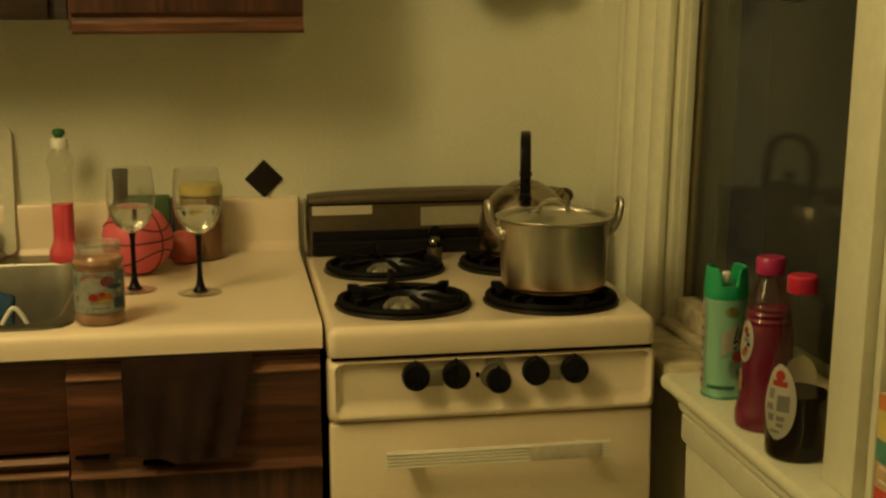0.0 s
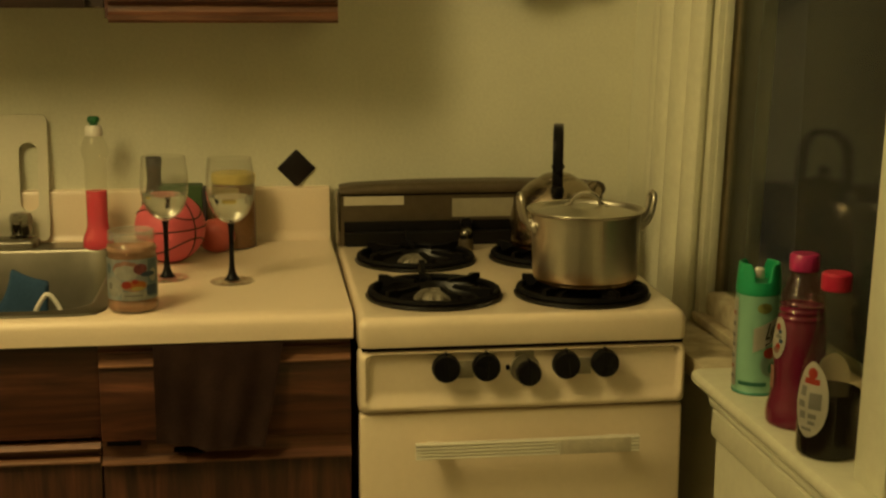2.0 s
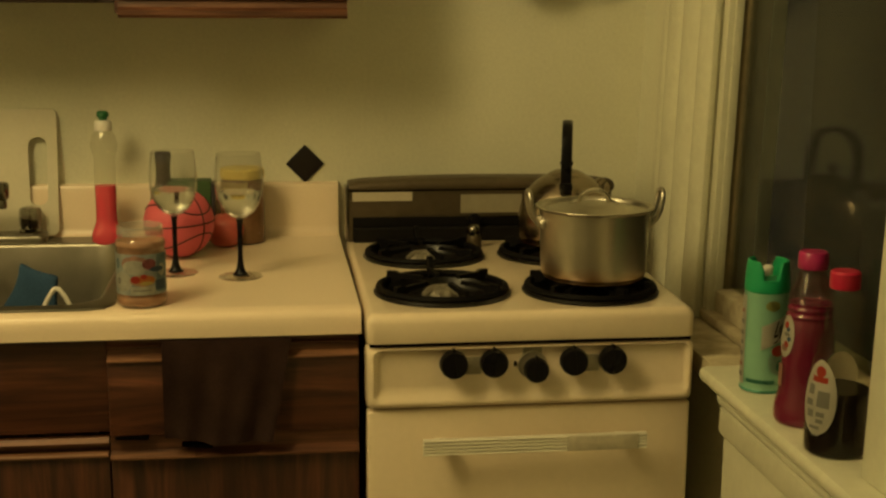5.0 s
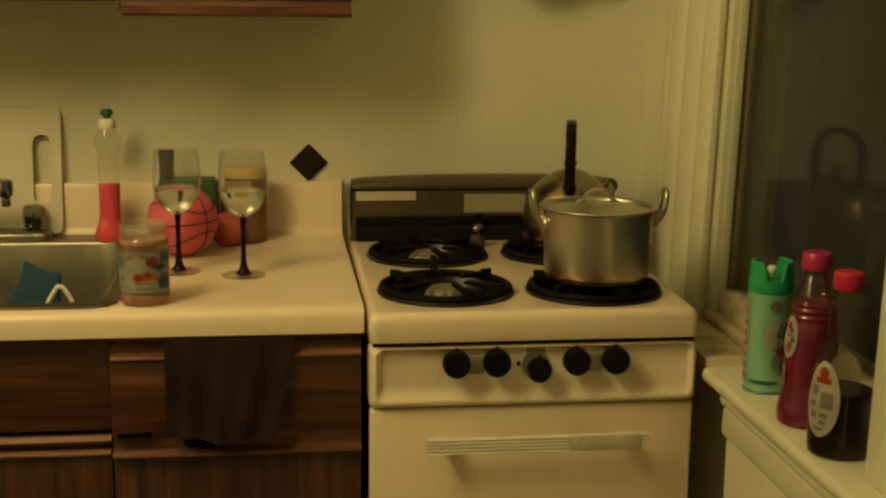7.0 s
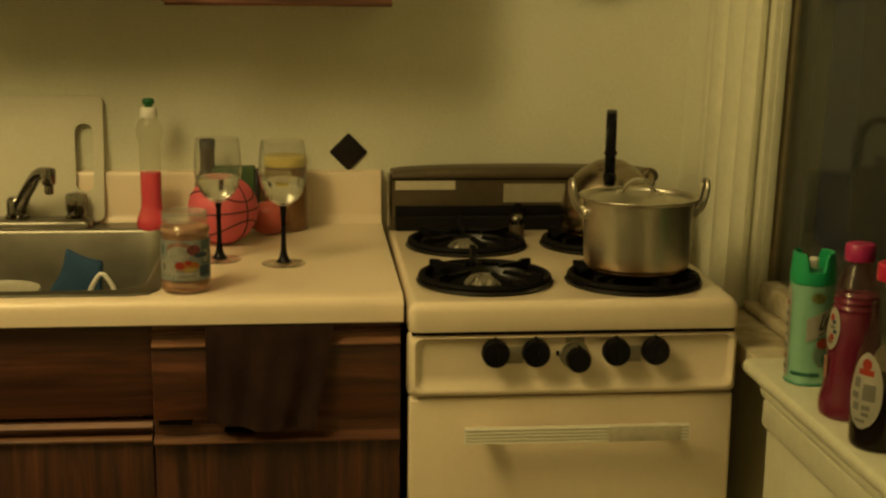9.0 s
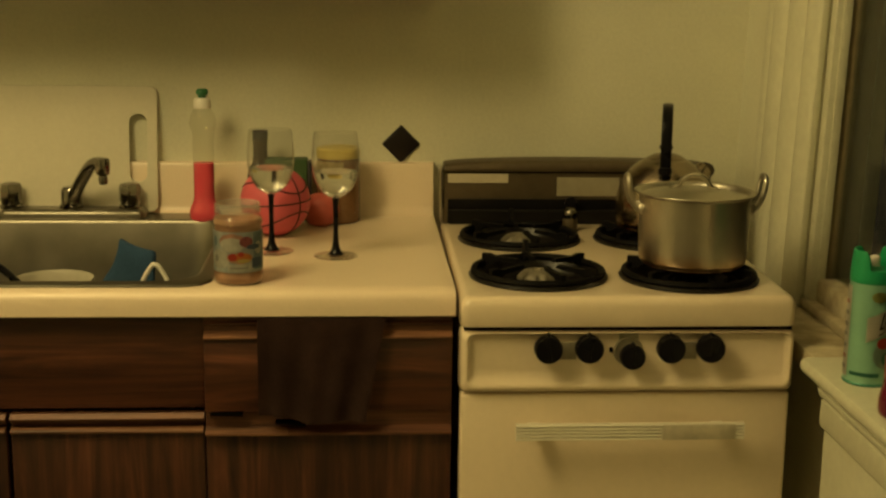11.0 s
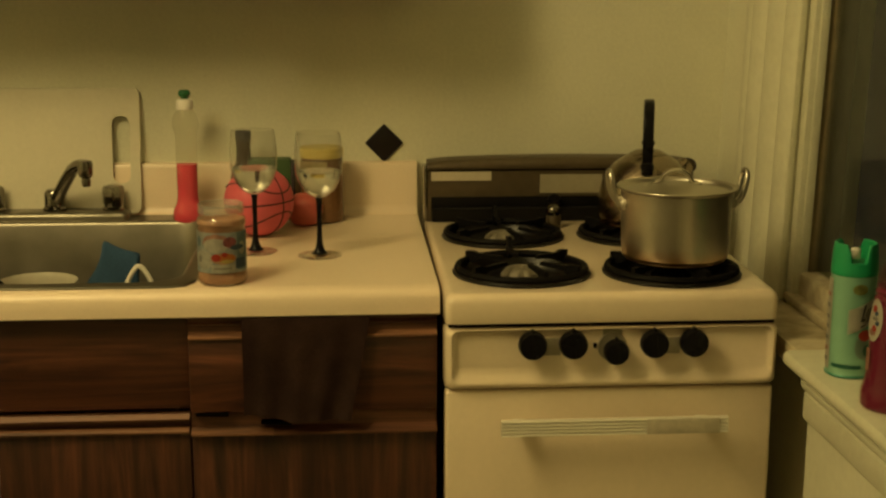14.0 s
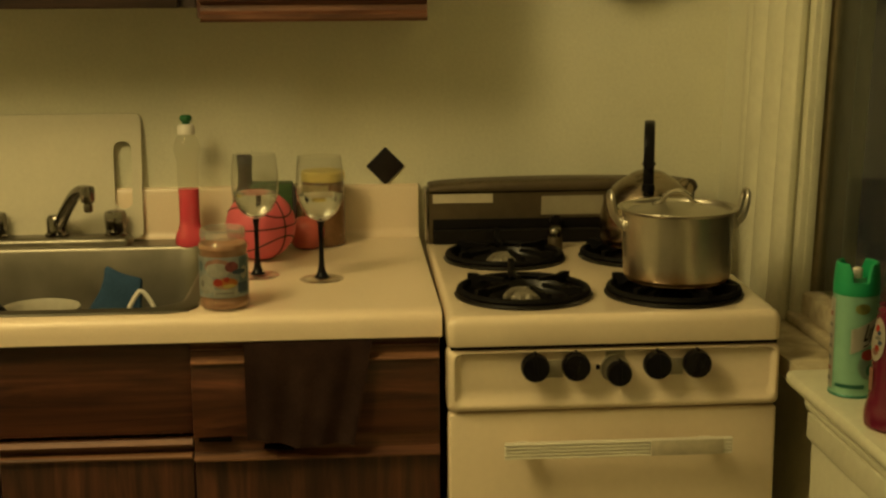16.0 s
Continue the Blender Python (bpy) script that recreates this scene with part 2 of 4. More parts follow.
INK_BLUE = surface("blue_print", (0.07, 0.12, 0.20), 0.5)
INK_RED = surface("red_print", (0.55, 0.06, 0.035), 0.5)
INK_PINK = surface("pink_print", (0.62, 0.33, 0.25), 0.5, var=0.3, grain=90, patch=90)
INK_ORANGE = surface("orange_print", (0.65, 0.22, 0.05), 0.5)
INK_PALE = surface("pale_print", (0.66, 0.65, 0.57), 0.5, var=0.25, grain=90, patch=80)
INK_CREAM = surface("peach_print", (0.66, 0.42, 0.24), 0.5, var=0.25, grain=90, patch=80)
INK_MAUVE = surface("mauve_print", (0.42, 0.12, 0.13), 0.5, var=0.35, grain=90, patch=90)
INK_TEAL = surface("grey_blue_print", (0.24, 0.34, 0.38), 0.5, var=0.3, grain=90, patch=80)
INK_GREY = surface("grey_print", (0.33, 0.32, 0.28), 0.5)
RED_CAP = surface("red_plastic", (0.55, 0.022, 0.065), 0.3, var=0.08)
PINK_CAP = surface("crimson_plastic", (0.42, 0.022, 0.125), 0.3, var=0.08)
BALL = surface("orange_red_rubber", (0.70, 0.115, 0.150), 0.5, var=0.08, grain=500, patch=12, relief=0.3)
SEAM = surface("black_rubber", (0.02, 0.012, 0.012), 0.6)
SPONGE = surface("blue_cloth", (0.042, 0.092, 0.175), 0.9, var=0.25, grain=300, patch=20, relief=0.5, spec=0.1)
GREEN_BOX = surface("green_pack", (0.045, 0.10, 0.03), 0.5, var=0.2)
BROWN_GLASS = surface("dark_bottle", (0.055, 0.035, 0.025), 0.2, var=0.2)
PALE_YELLOW = surface("pale_yellow_label", (0.62, 0.50, 0.25), 0.5, var=0.2, grain=60, patch=40)
YELLOW = surface("yellow_lid", (0.66, 0.53, 0.15), 0.4, var=0.12)
TOMATO = surface("orange_fruit", (0.58, 0.12, 0.095), 0.4, var=0.2, grain=60, patch=25)
SPICE = surface("brown_jar", (0.20, 0.10, 0.045), 0.25, var=0.2, grain=60, patch=25)
NIGHT = surface("night_wall", (0.03, 0.03, 0.03), 0.9)
SHADE_GLASS, _nt, _b = node_mat("lamp_glass")
_b.inputs["Emission Color"].default_value, _b.inputs["Emission Strength"].default_value = (1.0, 0.74, 0.28, 1), 4.0

# ---- building helpers ----
ORG = {}


def thing(name, at, label, category, group="", kind=""):
    ob = new(name)
    ob.location = at
    ob.empty_display_size = 0.05
    ORG[ob] = Vector(at)
    return tagged(ob, label, category, group, kind)


def part(name, bm, material, parent=None, label="", smooth=True):
    """Links a bmesh, given in world coordinates, as one mesh under a thing or a part."""
    me = bpy.data.meshes.new(name)
    org = ORG.get(parent, Vector((0, 0, 0)))
    bmesh.ops.translate(bm, verts=bm.verts, vec=-org)
    bmesh.ops.recalc_face_normals(bm, faces=bm.faces)
    bm.to_mesh(me)
    bm.free()
    me.materials.append(material)
    if smooth:
        me.polygons.foreach_set("use_smooth", [True] * len(me.polygons))
        me.set_sharp_from_angle(angle=radians(38))
    ob = new(name, me)
    if parent is not None:
        ob.parent = parent
    ORG[ob] = org
    if label:
        ob["label"] = label
    return ob


def structure(name, bm, material, label, category):
    return tagged(part(name, bm, material), label, category, kind="structure")


def box(x0, x1, y0, y1, z0, z1, bev=0.0, seg=2, bm=None):
    own = bmesh.new()
    bmesh.ops.create_cube(own, size=1.0)
    bmesh.ops.transform(own, matrix=Matrix.LocRotScale(((x0 + x1) / 2, (y0 + y1) / 2, (z0 + z1) / 2), None, (x1 - x0, y1 - y0, z1 - z0)), verts=own.verts)
    if bev:
        bmesh.ops.bevel(own, geom=own.edges[:], offset=bev, segments=seg, profile=0.5, affect="EDGES")
    return merge(bm, own)


def merge(bm, own):
    if bm is None:
        return own
    me = bpy.data.meshes.new("tmp")
    own.to_mesh(me)
    own.free()
    bm.from_mesh(me)
    bpy.data.meshes.remove(me)
    return bm


def loft(loops, close=True, caps=(False, False), bm=None):
    """Skin between loops of points; close: each loop is a ring."""
    own = bmesh.new()
    rows = [[own.verts.new(p) for p in lp] for lp in loops]
    n = len(rows[0])
    for a, b in zip(rows, rows[1:]):
        for i in range(n if close else n - 1):
            j = (i + 1) % n
            own.faces.new((a[i], a[j], b[j], b[i]))
    if caps[0]:
        own.faces.new(rows[0])
    if caps[1]:
        own.faces.new(rows[-1])
    return merge(bm, own)


def lathe(c, profile, seg=40, caps=(True, True), bm=None, flat=1.0, turn=0.0):
    """Turned body round an upright axis at c from (radius, height) pairs; flat squeezes it in y before a turn."""
    ca, sa = math.cos(turn), math.sin(turn)
    loops = []
    for r, z in profile:
        lp = []
        for i in range(seg):
            a = 2 * math.pi * i / seg
            x, y = r * math.cos(a), r * flat * math.sin(a)
            lp.append((c[0] + ca * x - sa * y, c[1] + sa * x + ca * y, c[2] + z))
        loops.append(lp)
    return loft(loops, True, caps, bm)


def smooth_line(pts, n=6):
    """Catmull-Rom through the points."""
    p = [Vector(q) for q in pts]
    p = [2 * p[0] - p[1]] + p + [2 * p[-1] - p[-2]]
    out = []
    for i in range(1, len(p) - 2):
        for k in range(n):
            t = k / n
            a, b, c, d = p[i - 1], p[i], p[i + 1], p[i + 2]
            out.append(0.5 * (2 * b + (c - a) * t + (2 * a - 5 * b + 4 * c - d) * t * t + (3 * b - a - 3 * c + d) * t ** 3))
    return out + [p[-2]]


def curve_profile(pairs, n=5):
    return [(max(v.x, 0.0004), v.y) for v in smooth_line([(r, z, 0) for r, z in pairs], n)]


def sweep(pts, radius, seg=12, flat=1.0, bm=None, ring=False, up=(0, 0, 1), square=1.0):
    """A tube along points; radius may be a list; square below 1 makes its section a rounded bar."""
    sq = lambda c: math.copysign(abs(c) ** square, c)
    pts = [Vector(p) for p in pts]
    n = len(pts)
    rad = radius if isinstance(radius, (list, tuple)) else [radius] * n
    loops = []
    for i, p in enumerate(pts):
        a, b = (pts[i - 1], pts[(i + 1) % n]) if ring else (pts[max(i - 1, 0)], pts[min(i + 1, n - 1)])
        d = (b - a).normalized()
        s = d.cross(Vector(up))
        if s.length < 1e-3:
            s = d.cross(Vector((0, 1, 0)))
        s.normalize()
        u = s.cross(d)
        loops.append([p + rad[i] * (sq(math.cos(2 * math.pi * k / seg)) * s + flat * sq(math.sin(2 * math.pi * k / seg)) * u) for k in range(seg)])
    if ring:
        loops.append(loops[0])
        return loft(loops, True, (False, False), bm)
    return loft(loops, True, (True, True), bm)


def prism_x(profile, x0, x1, bm=None):
    return loft([[(x0, y, z) for y, z in profile], [(x1, y, z) for y, z in profile]], True, (True, True), bm)


def prism_z(profile, z0, z1, bm=None):
    return loft([[(x, y, z0) for x, y in profile], [(x, y, z1) for x, y in profile]], True, (True, True), bm)


def prism_y(profile, y0, y1, bm=None):
    return loft([[(x, y0, z) for x, z in profile], [(x, y1, z) for x, z in profile]], True, (True, True), bm)


def rrect(x0, x1, y0, y1, r, z, n=7):
    out = []
    for cx, cy, a0 in ((x1 - r, y1 - r, 0), (x0 + r, y1 - r, 90), (x0 + r, y0 + r, 180), (x1 - r, y0 + r, 270)):
        for k in range(n):
            a = radians(a0 + 90 * k / (n - 1))
            out.append((cx + r * math.cos(a), cy + r * math.sin(a), z))
    return out


def wrap(c, r, a0, a1, z0, z1, n=14, lift=0.0006, shape="rect", rows=9, flat=1.0):
    """A thin label bent round an upright body; angles in degrees, 0 along x. oval: its outline is an ellipse."""
    loops = []
    for j in range(rows + 1):
        v = j / rows
        half = 1.0 if shape == "rect" else math.sqrt(max(0.02, 1 - (2 * v - 1) ** 2))
        lp = []
        for i in range(n + 1):
            u = (i / n - 0.5) * half + 0.5
            a = radians(a0 + (a1 - a0) * u)
            rr = (r(z0 + (z1 - z0) * v) if callable(r) else r) + lift
            lp.append((c[0] + rr * math.cos(a), c[1] + rr * flat * math.sin(a), c[2] + z0 + (z1 - z0) * v))
        loops.append(lp)
    bm = loft(loops, False)
    bmesh.ops.solidify(bm, geom=bm.faces[:], thickness=-0.0004)
    return bm

# ---- the room ----
XE = 0.59      # face of the window wall
YS = -5.2      # unseen wall behind the camera, set far back to cut fill light


def lean(bm, k=0.028):
    """Shears the window wall outwards to match its slope in the camera's view."""
    for v in bm.verts:
        v.co.x += k * (v.co.z - 1.0)
    return bm


structure("wall_north", box(-2.7, XE + 0.2, 0, 0.12, 0, 2.6), PAINT, "cream painted plaster wall behind the stove and counter", "wall")
structure("wall_west", box(-2.82, -2.7, YS, 0.12, 0, 2.6), PAINT, "cream painted plaster wall", "wall")
structure("wall_south", box(-2.7, XE + 0.2, YS - 0.12, YS, 0, 2.6), PAINT, "cream painted plaster wall", "wall")
WY0, WY1, WZ0, WZ1 = -1.235, -0.4265, 0.80, 2.05   # window opening
bm = box(XE, XE + 0.12, WY1, 0.0, 0, 2.6)
box(XE, XE + 0.12, YS, WY0, 0, 2.6, bm=bm)
box(XE, XE + 0.12, WY0, WY1, 0, WZ0, bm=bm)
box(XE, XE + 0.12, WY0, WY1, WZ1, 2.6, bm=bm)
structure("wall_east", lean(bm), PAINT, "cream painted wall with the window opening", "wall")
structure("floor", box(-2.7, XE + 0.2, YS, 0, -0.05, 0), FLOOR, "unseen floor, kept dark to limit bounce light", "floor")
structure("ceiling", box(-2.82, XE + 0.2, YS - 0.12, 0.12, 2.6, 2.66), CEILING, "white painted ceiling", "ceiling")

# window casing beside the stove: three rounded ridges with grooves, on the wall
def ridge(y0, y1, xf, h, n=6):
    """Half-round moulding in plan, from y0 to y1, standing h proud of the face xf."""
    return [(xf - h * math.sin(math.pi * k / n) ** 0.6, y0 + (y1 - y0) * k / n) for k in range(n + 1)]


win = thing("window", (0.66, -0.75, 0.83), "dark night window in a cream painted wooden frame", "window", kind="structure")
prof = [(XE, -0.128)] + ridge(-0.130, -0.170, XE - 0.003, 0.004) + ridge(-0.174, -0.246, XE - 0.0015, 0.0125, 10) + ridge(-0.258, -0.343, XE - 0.0015, 0.0135, 10) + ridge(-0.353, -0.425, XE - 0.0015, 0.0125, 10) + [(XE, -0.4260)]
part("casing", lean(prism_z(prof, 0.834, 2.12)), TRIM, win, "fluted cream window casing")
part("jamb", lean(box(XE - 0.006, 0.5945, -0.4305, -0.4270, 0.834, 2.05, 0.001)), TRIM, win)
part("stile", lean(box(0.5985, 0.6240, -0.4540, -0.4290, 0.85, 2.05, 0.003)), TRIM, win)
part("glazing_bead", lean(box(0.6090, 0.6240, -0.4580, -0.4542, 0.85, 2.05, 0.0015)), TRIM, win)
# brown filler strip, shaped to keep the pale sash narrow in the camera's view
part("sash_rebate", lean(box(0.6243, 0.676, -0.4520, -0.4290, 0.85, 2.05, 0.002)), SASH_BROWN, win, "dark brown strip of the sash beside the glass")
part("stile", lean(box(0.6045, 0.676, -1.235, -1.19, 0.85, 2.05, 0.005)), TRIM, win)
part("bottom_rail", lean(box(0.609, 0.676, -1.19, -0.4585, 0.85, 0.890, 0.006)), CHIPPED, win, "grimy chipped bottom rail")
part("top_rail", lean(box(0.630, 0.676, -1.19, -0.4585, 2.0, 2.05, 0.005)), TRIM, win)
part("pane", lean(box(0.637, 0.641, -1.192, -0.4518, 0.886, 2.004)), PANE, win, "dark window pane with a faint milky cast", smooth=False)
part("inner_sill", box(0.588, 0.700, -1.235, -0.432, 0.8335, 0.851, 0.005), GRIME, win, "dirty painted inner sill")
# near casing: a flat board, leaning a hair outwards
bm = box(0.0, 0.065, -0.075, 0.0, 0.0, 1.3, 0.003)
bmesh.ops.transform(bm, matrix=pose(0.529, -1.197, 0.8345, 0, 1.4, 0), verts=bm.verts)
part("near_casing", bm, TRIM, win, "flat cream casing board")
bm = box(0.014, 0.060, -0.092, -0.076, 0.0, 1.3, 0.003)
bmesh.ops.transform(bm, matrix=pose(0.529, -1.197, 0.8345, 0, 1.4, 0), verts=bm.verts)
part("back_band", bm, TRIM, win)
structure("backdrop", box(1.6, 1.65, -3.0, 1.5, -1, 3.5), NIGHT, "dark night outside the window", "backdrop")

# ledge under the window
ledge = thing("window_ledge", (0.58, -1.2, 0.0), "cream painted wooden window ledge with a panelled front", "ledge", kind="structure")
nose = [(0.66, 0.811), (0.66, 0.833), (0.503, 0.833), (0.496, 0.831), (0.4925, 0.826), (0.4925, 0.817), (0.496, 0.812), (0.500, 0.811)]
part("ledge_top", prism_y(nose, -2.1, -0.727), TRIM, ledge, "worn cream ledge board")
part("back_ledge", box(0.514, 0.60, -0.7268, -0.002, 0.800, 0.8325, 0.002), GRIME, ledge, "blotchy brown ledge beside the stove")
part("moulding", prism_y([(0.55, 0.8085), (0.514, 0.8085), (0.512, 0.8035), (0.5065, 0.8005), (0.5055, 0.7965), (0.509, 0.7885), (0.55, 0.7885)], -2.1, -0.770), TRIM, ledge)
part("apron", prism_y([(0.55, 0.7855), (0.5145, 0.7855), (0.5145, 0.7835), (0.5112, 0.7815), (0.5105, 0.747), (0.513, 0.7425), (0.55, 0.7425)], -2.1, -0.772), TRIM, ledge)
part("front_panel", box(0.5185, 0.56, -2.1, -0.772, 0.0, 0.7385, 0.002), TRIM, ledge)

# ---- base cabinets, worktop, sink ----
ZC, YF = 0.915, -0.645
top = thing("worktop", (-0.9, -0.33, 0.875), "cream laminate worktop with a rounded front edge and upstand", "worktop")
fr = [(-0.612, 0.875), (-0.6435, 0.875), (-0.645, 0.8765), (-0.645, 0.888), (-0.645, 0.901), (-0.642, 0.909), (-0.635, 0.9135), (-0.612, 0.915)]
SX0, SX1, SY0, SY1 = -0.985, -0.392, -0.602, -0.034   # cut-out
bm = prism_x(fr, -1.95, -0.012)
box(SX1, -0.012, -0.612, -0.02, 0.875, ZC, bm=bm)
box(-1.95, SX0, -0.612, -0.02, 0.875, ZC, bm=bm)
box(SX0, SX1, SY1, -0.02, 0.875, ZC, bm=bm)
bmesh.ops.remove_doubles(bm, verts=bm.verts, dist=0.0002)
part("worktop_slab", bm, LAMINATE, top)
up = [(-0.0005, 0.875), (-0.0005, 1.017), (-0.010, 1.0175), (-0.017, 1.015), (-0.0205, 1.008), (-0.0215, 0.935), (-0.026, 0.922), (-0.036, 0.9155), (-0.036, 0.9151), (-0.0195, 0.9151), (-0.0195, 0.875)]
part("upstand", prism_x(up, -1.95, -0.0125), LAMINATE, top)

sink = thing("sink", (-0.69, -0.32, 0.92), "brushed stainless steel drop-in kitchen sink", "sink")
loops = [rrect(-1.0, -0.380, -0.620, -0.026, 0.045, 0.9155), rrect(-0.999, -0.381, -0.619, -0.027, 0.045, 0.9185),
         rrect(-0.992, -0.384, -0.612, -0.034, 0.042, 0.9200), rrect(-0.985, -0.397, -0.605, -0.093, 0.062, 0.9195),
         rrect(-0.9825, -0.3995, -0.6025, -0.0955, 0.061, 0.9205), rrect(-0.9795, -0.4025, -0.5995, -0.0985, 0.060, 0.9202), rrect(-0.977, -0.405, -0.597, -0.101, 0.059, 0.9188),
         rrect(-0.9755, -0.4065, -0.5955, -0.1025, 0.058, 0.9168), rrect(-0.9748, -0.4075, -0.5948, -0.1035, 0.058, 0.913), rrect(-0.968, -0.416, -0.585, -0.112, 0.056, 0.87),
         rrect(-0.955, -0.430, -0.570, -0.125, 0.060, 0.765), rrect(-0.93, -0.455, -0.545, -0.15, 0.060, 0.748), rrect(-0.75, -0.65, -0.40, -0.30, 0.045, 0.744)]
part("bowl", loft(loops, True, (False, True)), STEEL, sink)
part("drain", lathe((-0.70, -0.35, 0.7445), [(0.042, 0), (0.042, 0.002), (0.03, 0.001), (0.028, -0.004)]), CHROME, sink)

tap = thing("faucet", (-0.70, -0.062, 0.92), "worn chrome two-handle kitchen faucet on a deck plate", "faucet")
part("deck_plate", loft([rrect(-0.83, -0.560, -0.090, -0.036, 0.012, 0.9195), rrect(-0.83, -0.560, -0.090, -0.036, 0.012, 0.9275), rrect(-0.829, -0.561, -0.0890, -0.037, 0.012, 0.9305), rrect(-0.8265, -0.5635, -0.0865, -0.0395, 0.012, 0.9335), rrect(-0.822, -0.568, -0.082, -0.044, 0.012, 0.936)], True, (True, True)), STEEL, tap)
for hx in (-0.590, -0.812):
    bm = lathe((hx, -0.060, 0.9355), [(0.0215, 0), (0.0215, 0.004), (0.0180, 0.007), (0.0195, 0.014), (0.0200, 0.038), (0.0175, 0.046), (0.010, 0.048)], 24)
    for v in bm.verts:      # fluted grip
        a = math.atan2(v.co.y + 0.060, v.co.x - hx)
        if 0.9355 + 0.010 < v.co.z < 0.9355 + 0.047:
            k = 1 + 0.055 * math.cos(8 * a)
            v.co.x, v.co.y = hx + (v.co.x - hx) * k, -0.060 + (v.co.y + 0.060) * k
    part("handle", bm, CHROME, tap, "fluted dull chrome knob handle")
part("spout_base", lathe((-0.700, -0.060, 0.9355), [(0.0225, 0), (0.0225, 0.005), (0.0190, 0.008), (0.0185, 0.034), (0.014, 0.040)], 24), CHROME, tap)
sp = smooth_line([(-0.700, -0.062, 0.948), (-0.690, -0.072, 0.964), (-0.677, -0.086, 0.986), (-0.655, -0.114, 1.017), (-0.642, -0.134, 1.029), (-0.629, -0.151, 1.034), (-0.620, -0.163, 1.033)], 5)
part("spout", sweep(sp, [0.0125 - 0.0015 * i / len(sp) for i in range(len(sp))], 14), CHROME, tap)
part("spout_head", lathe((-0.619, -0.165, 1.013), [(0.008, 0), (0.0122, 0.003), (0.0132, 0.012), (0.0132, 0.026), (0.0115, 0.031), (0.004, 0.033)], 20), CHROME, tap)
part("aerator", lathe((-0.619, -0.165, 0.997), [(0.006, 0), (0.0082, 0.002), (0.0085, 0.012), (0.0070, 0.0165)], 20), CHROME, tap)

# white board with a hand slot, leaning behind the faucet
brd = thing("white_board", (-0.78, -0.03, 0.925), "white plastic board with a hand slot leaning on the wall", "cutting board")
bm = bmesh.new()
slot = [(-0.5775 + 0.0175 * math.cos(radians(a)), (1.092 if math.sin(radians(a)) >= 0 else 0.998) + 0.0175 * math.sin(radians(a))) for a in range(0, 360, 20)]
outer = []
for cx, cz, a0 in ((-0.555, 1.148, 0), (-1.05, 1.148, 90), (-1.05, 0.9375, 180), (-0.555, 0.9375, 270)):
    outer += [(cx + 0.013 * math.cos(radians(a0 + 30 * k)), cz + 0.013 * math.sin(radians(a0 + 30 * k))) for k in range(4)]
edges = []
for ring_pts in (outer, slot):
    vs = [bm.verts.new((x, 0, z)) for x, z in ring_pts]
    edges += [bm.edges.new((a, b)) for a, b in zip(vs, vs[1:] + vs[:1])]
bmesh.ops.triangle_fill(bm, edges=edges, use_beauty=True)
ext = bmesh.ops.extrude_face_region(bm, geom=bm.faces[:])
bmesh.ops.translate(bm, verts=[v for v in ext["geom"] if isinstance(v, bmesh.types.BMVert)], vec=(0, -0.0055, 0))
for v in bm.verts:
    v.co.y += -0.004 - 0.031 * (1.161 - v.co.z) / 0.24
part("board", bm, BOARD, brd, smooth=False)

# cabinet fronts
def pull_lip(x0, x1, z0, z1):
    """Finger-pull rail: a chamfer at the top, a hollow, and a sill that faces up."""
    return prism_x([(-0.6065, z1), (-0.624, z1), (-0.631, z1 - 0.0065), (-0.630, z1 - 0.010), (-0.619, z1 - 0.013), (-0.618, z0 + 0.008), (-0.632, z0 + 0.002), (-0.632, z0), (-0.6065, z0)], x0, x1)


sinkcab = thing("sink_cabinet", (-0.69, -0.30, 0.0), "brown wood-grain sink cabinet with a plain false drawer front", "cabinet")
bm = box(-0.99, -0.975, -0.605, -0.03, 0.09, 0.870)
box(-0.410, -0.3945, -0.605, -0.03, 0.09, 0.870, bm=bm)
box(-0.974, -0.411, -0.604, -0.03, 0.09, 0.105, bm=bm)
part("body", bm, DARK, sinkcab)
part("false_front", box(-0.99, -0.3908, -0.622, -0.606, 0.727, 0.872, 0.002), CAB_H, sinkcab)
for x0, x1 in ((-0.683, -0.3925), (-0.99, -0.690)):
    d = part("door", box(x0, x1, -0.626, -0.606, 0.10, 0.690, 0.002), CAB_V, sinkcab)
    part("pull_rail", pull_lip(x0, x1, 0.6905, 0.7195), LIP, d, "bevelled wooden finger-pull rail")
    part("worn_edge", prism_x([(-0.6325, 0.6908), (-0.6340, 0.6912), (-0.6340, 0.6945), (-0.6325, 0.6962), (-0.6250, 0.6982), (-0.6250, 0.6972)], x0 + 0.001, x1 - 0.001), LIT_EDGE, d, "pale rail edge with its highlight painted in")
drawcab = thing("drawer_cabinet", (-0.2, -0.30, 0.0), "brown wood-grain base cabinet with a drawer and a door", "cabinet")
part("body", box(-0.3915, -0.016, -0.605, -0.03, 0.09, 0.870), DARK, drawcab)
dr = part("drawer_front", box(-0.3902, -0.0155, -0.634, -0.6065, 0.7235, 0.8385, 0.002), CAB_H, drawcab)
part("upper_rail", prism_x([(-0.6065, 0.839), (-0.638, 0.839), (-0.638, 0.8415), (-0.626, 0.8475), (-0.625, 0.8580), (-0.631, 0.8605), (-0.631, 0.8625), (-0.625, 0.8650), (-0.624, 0.870), (-0.6065, 0.870)], -0.3902, -0.0155), LIP, dr, "bevelled upper rail of the drawer")
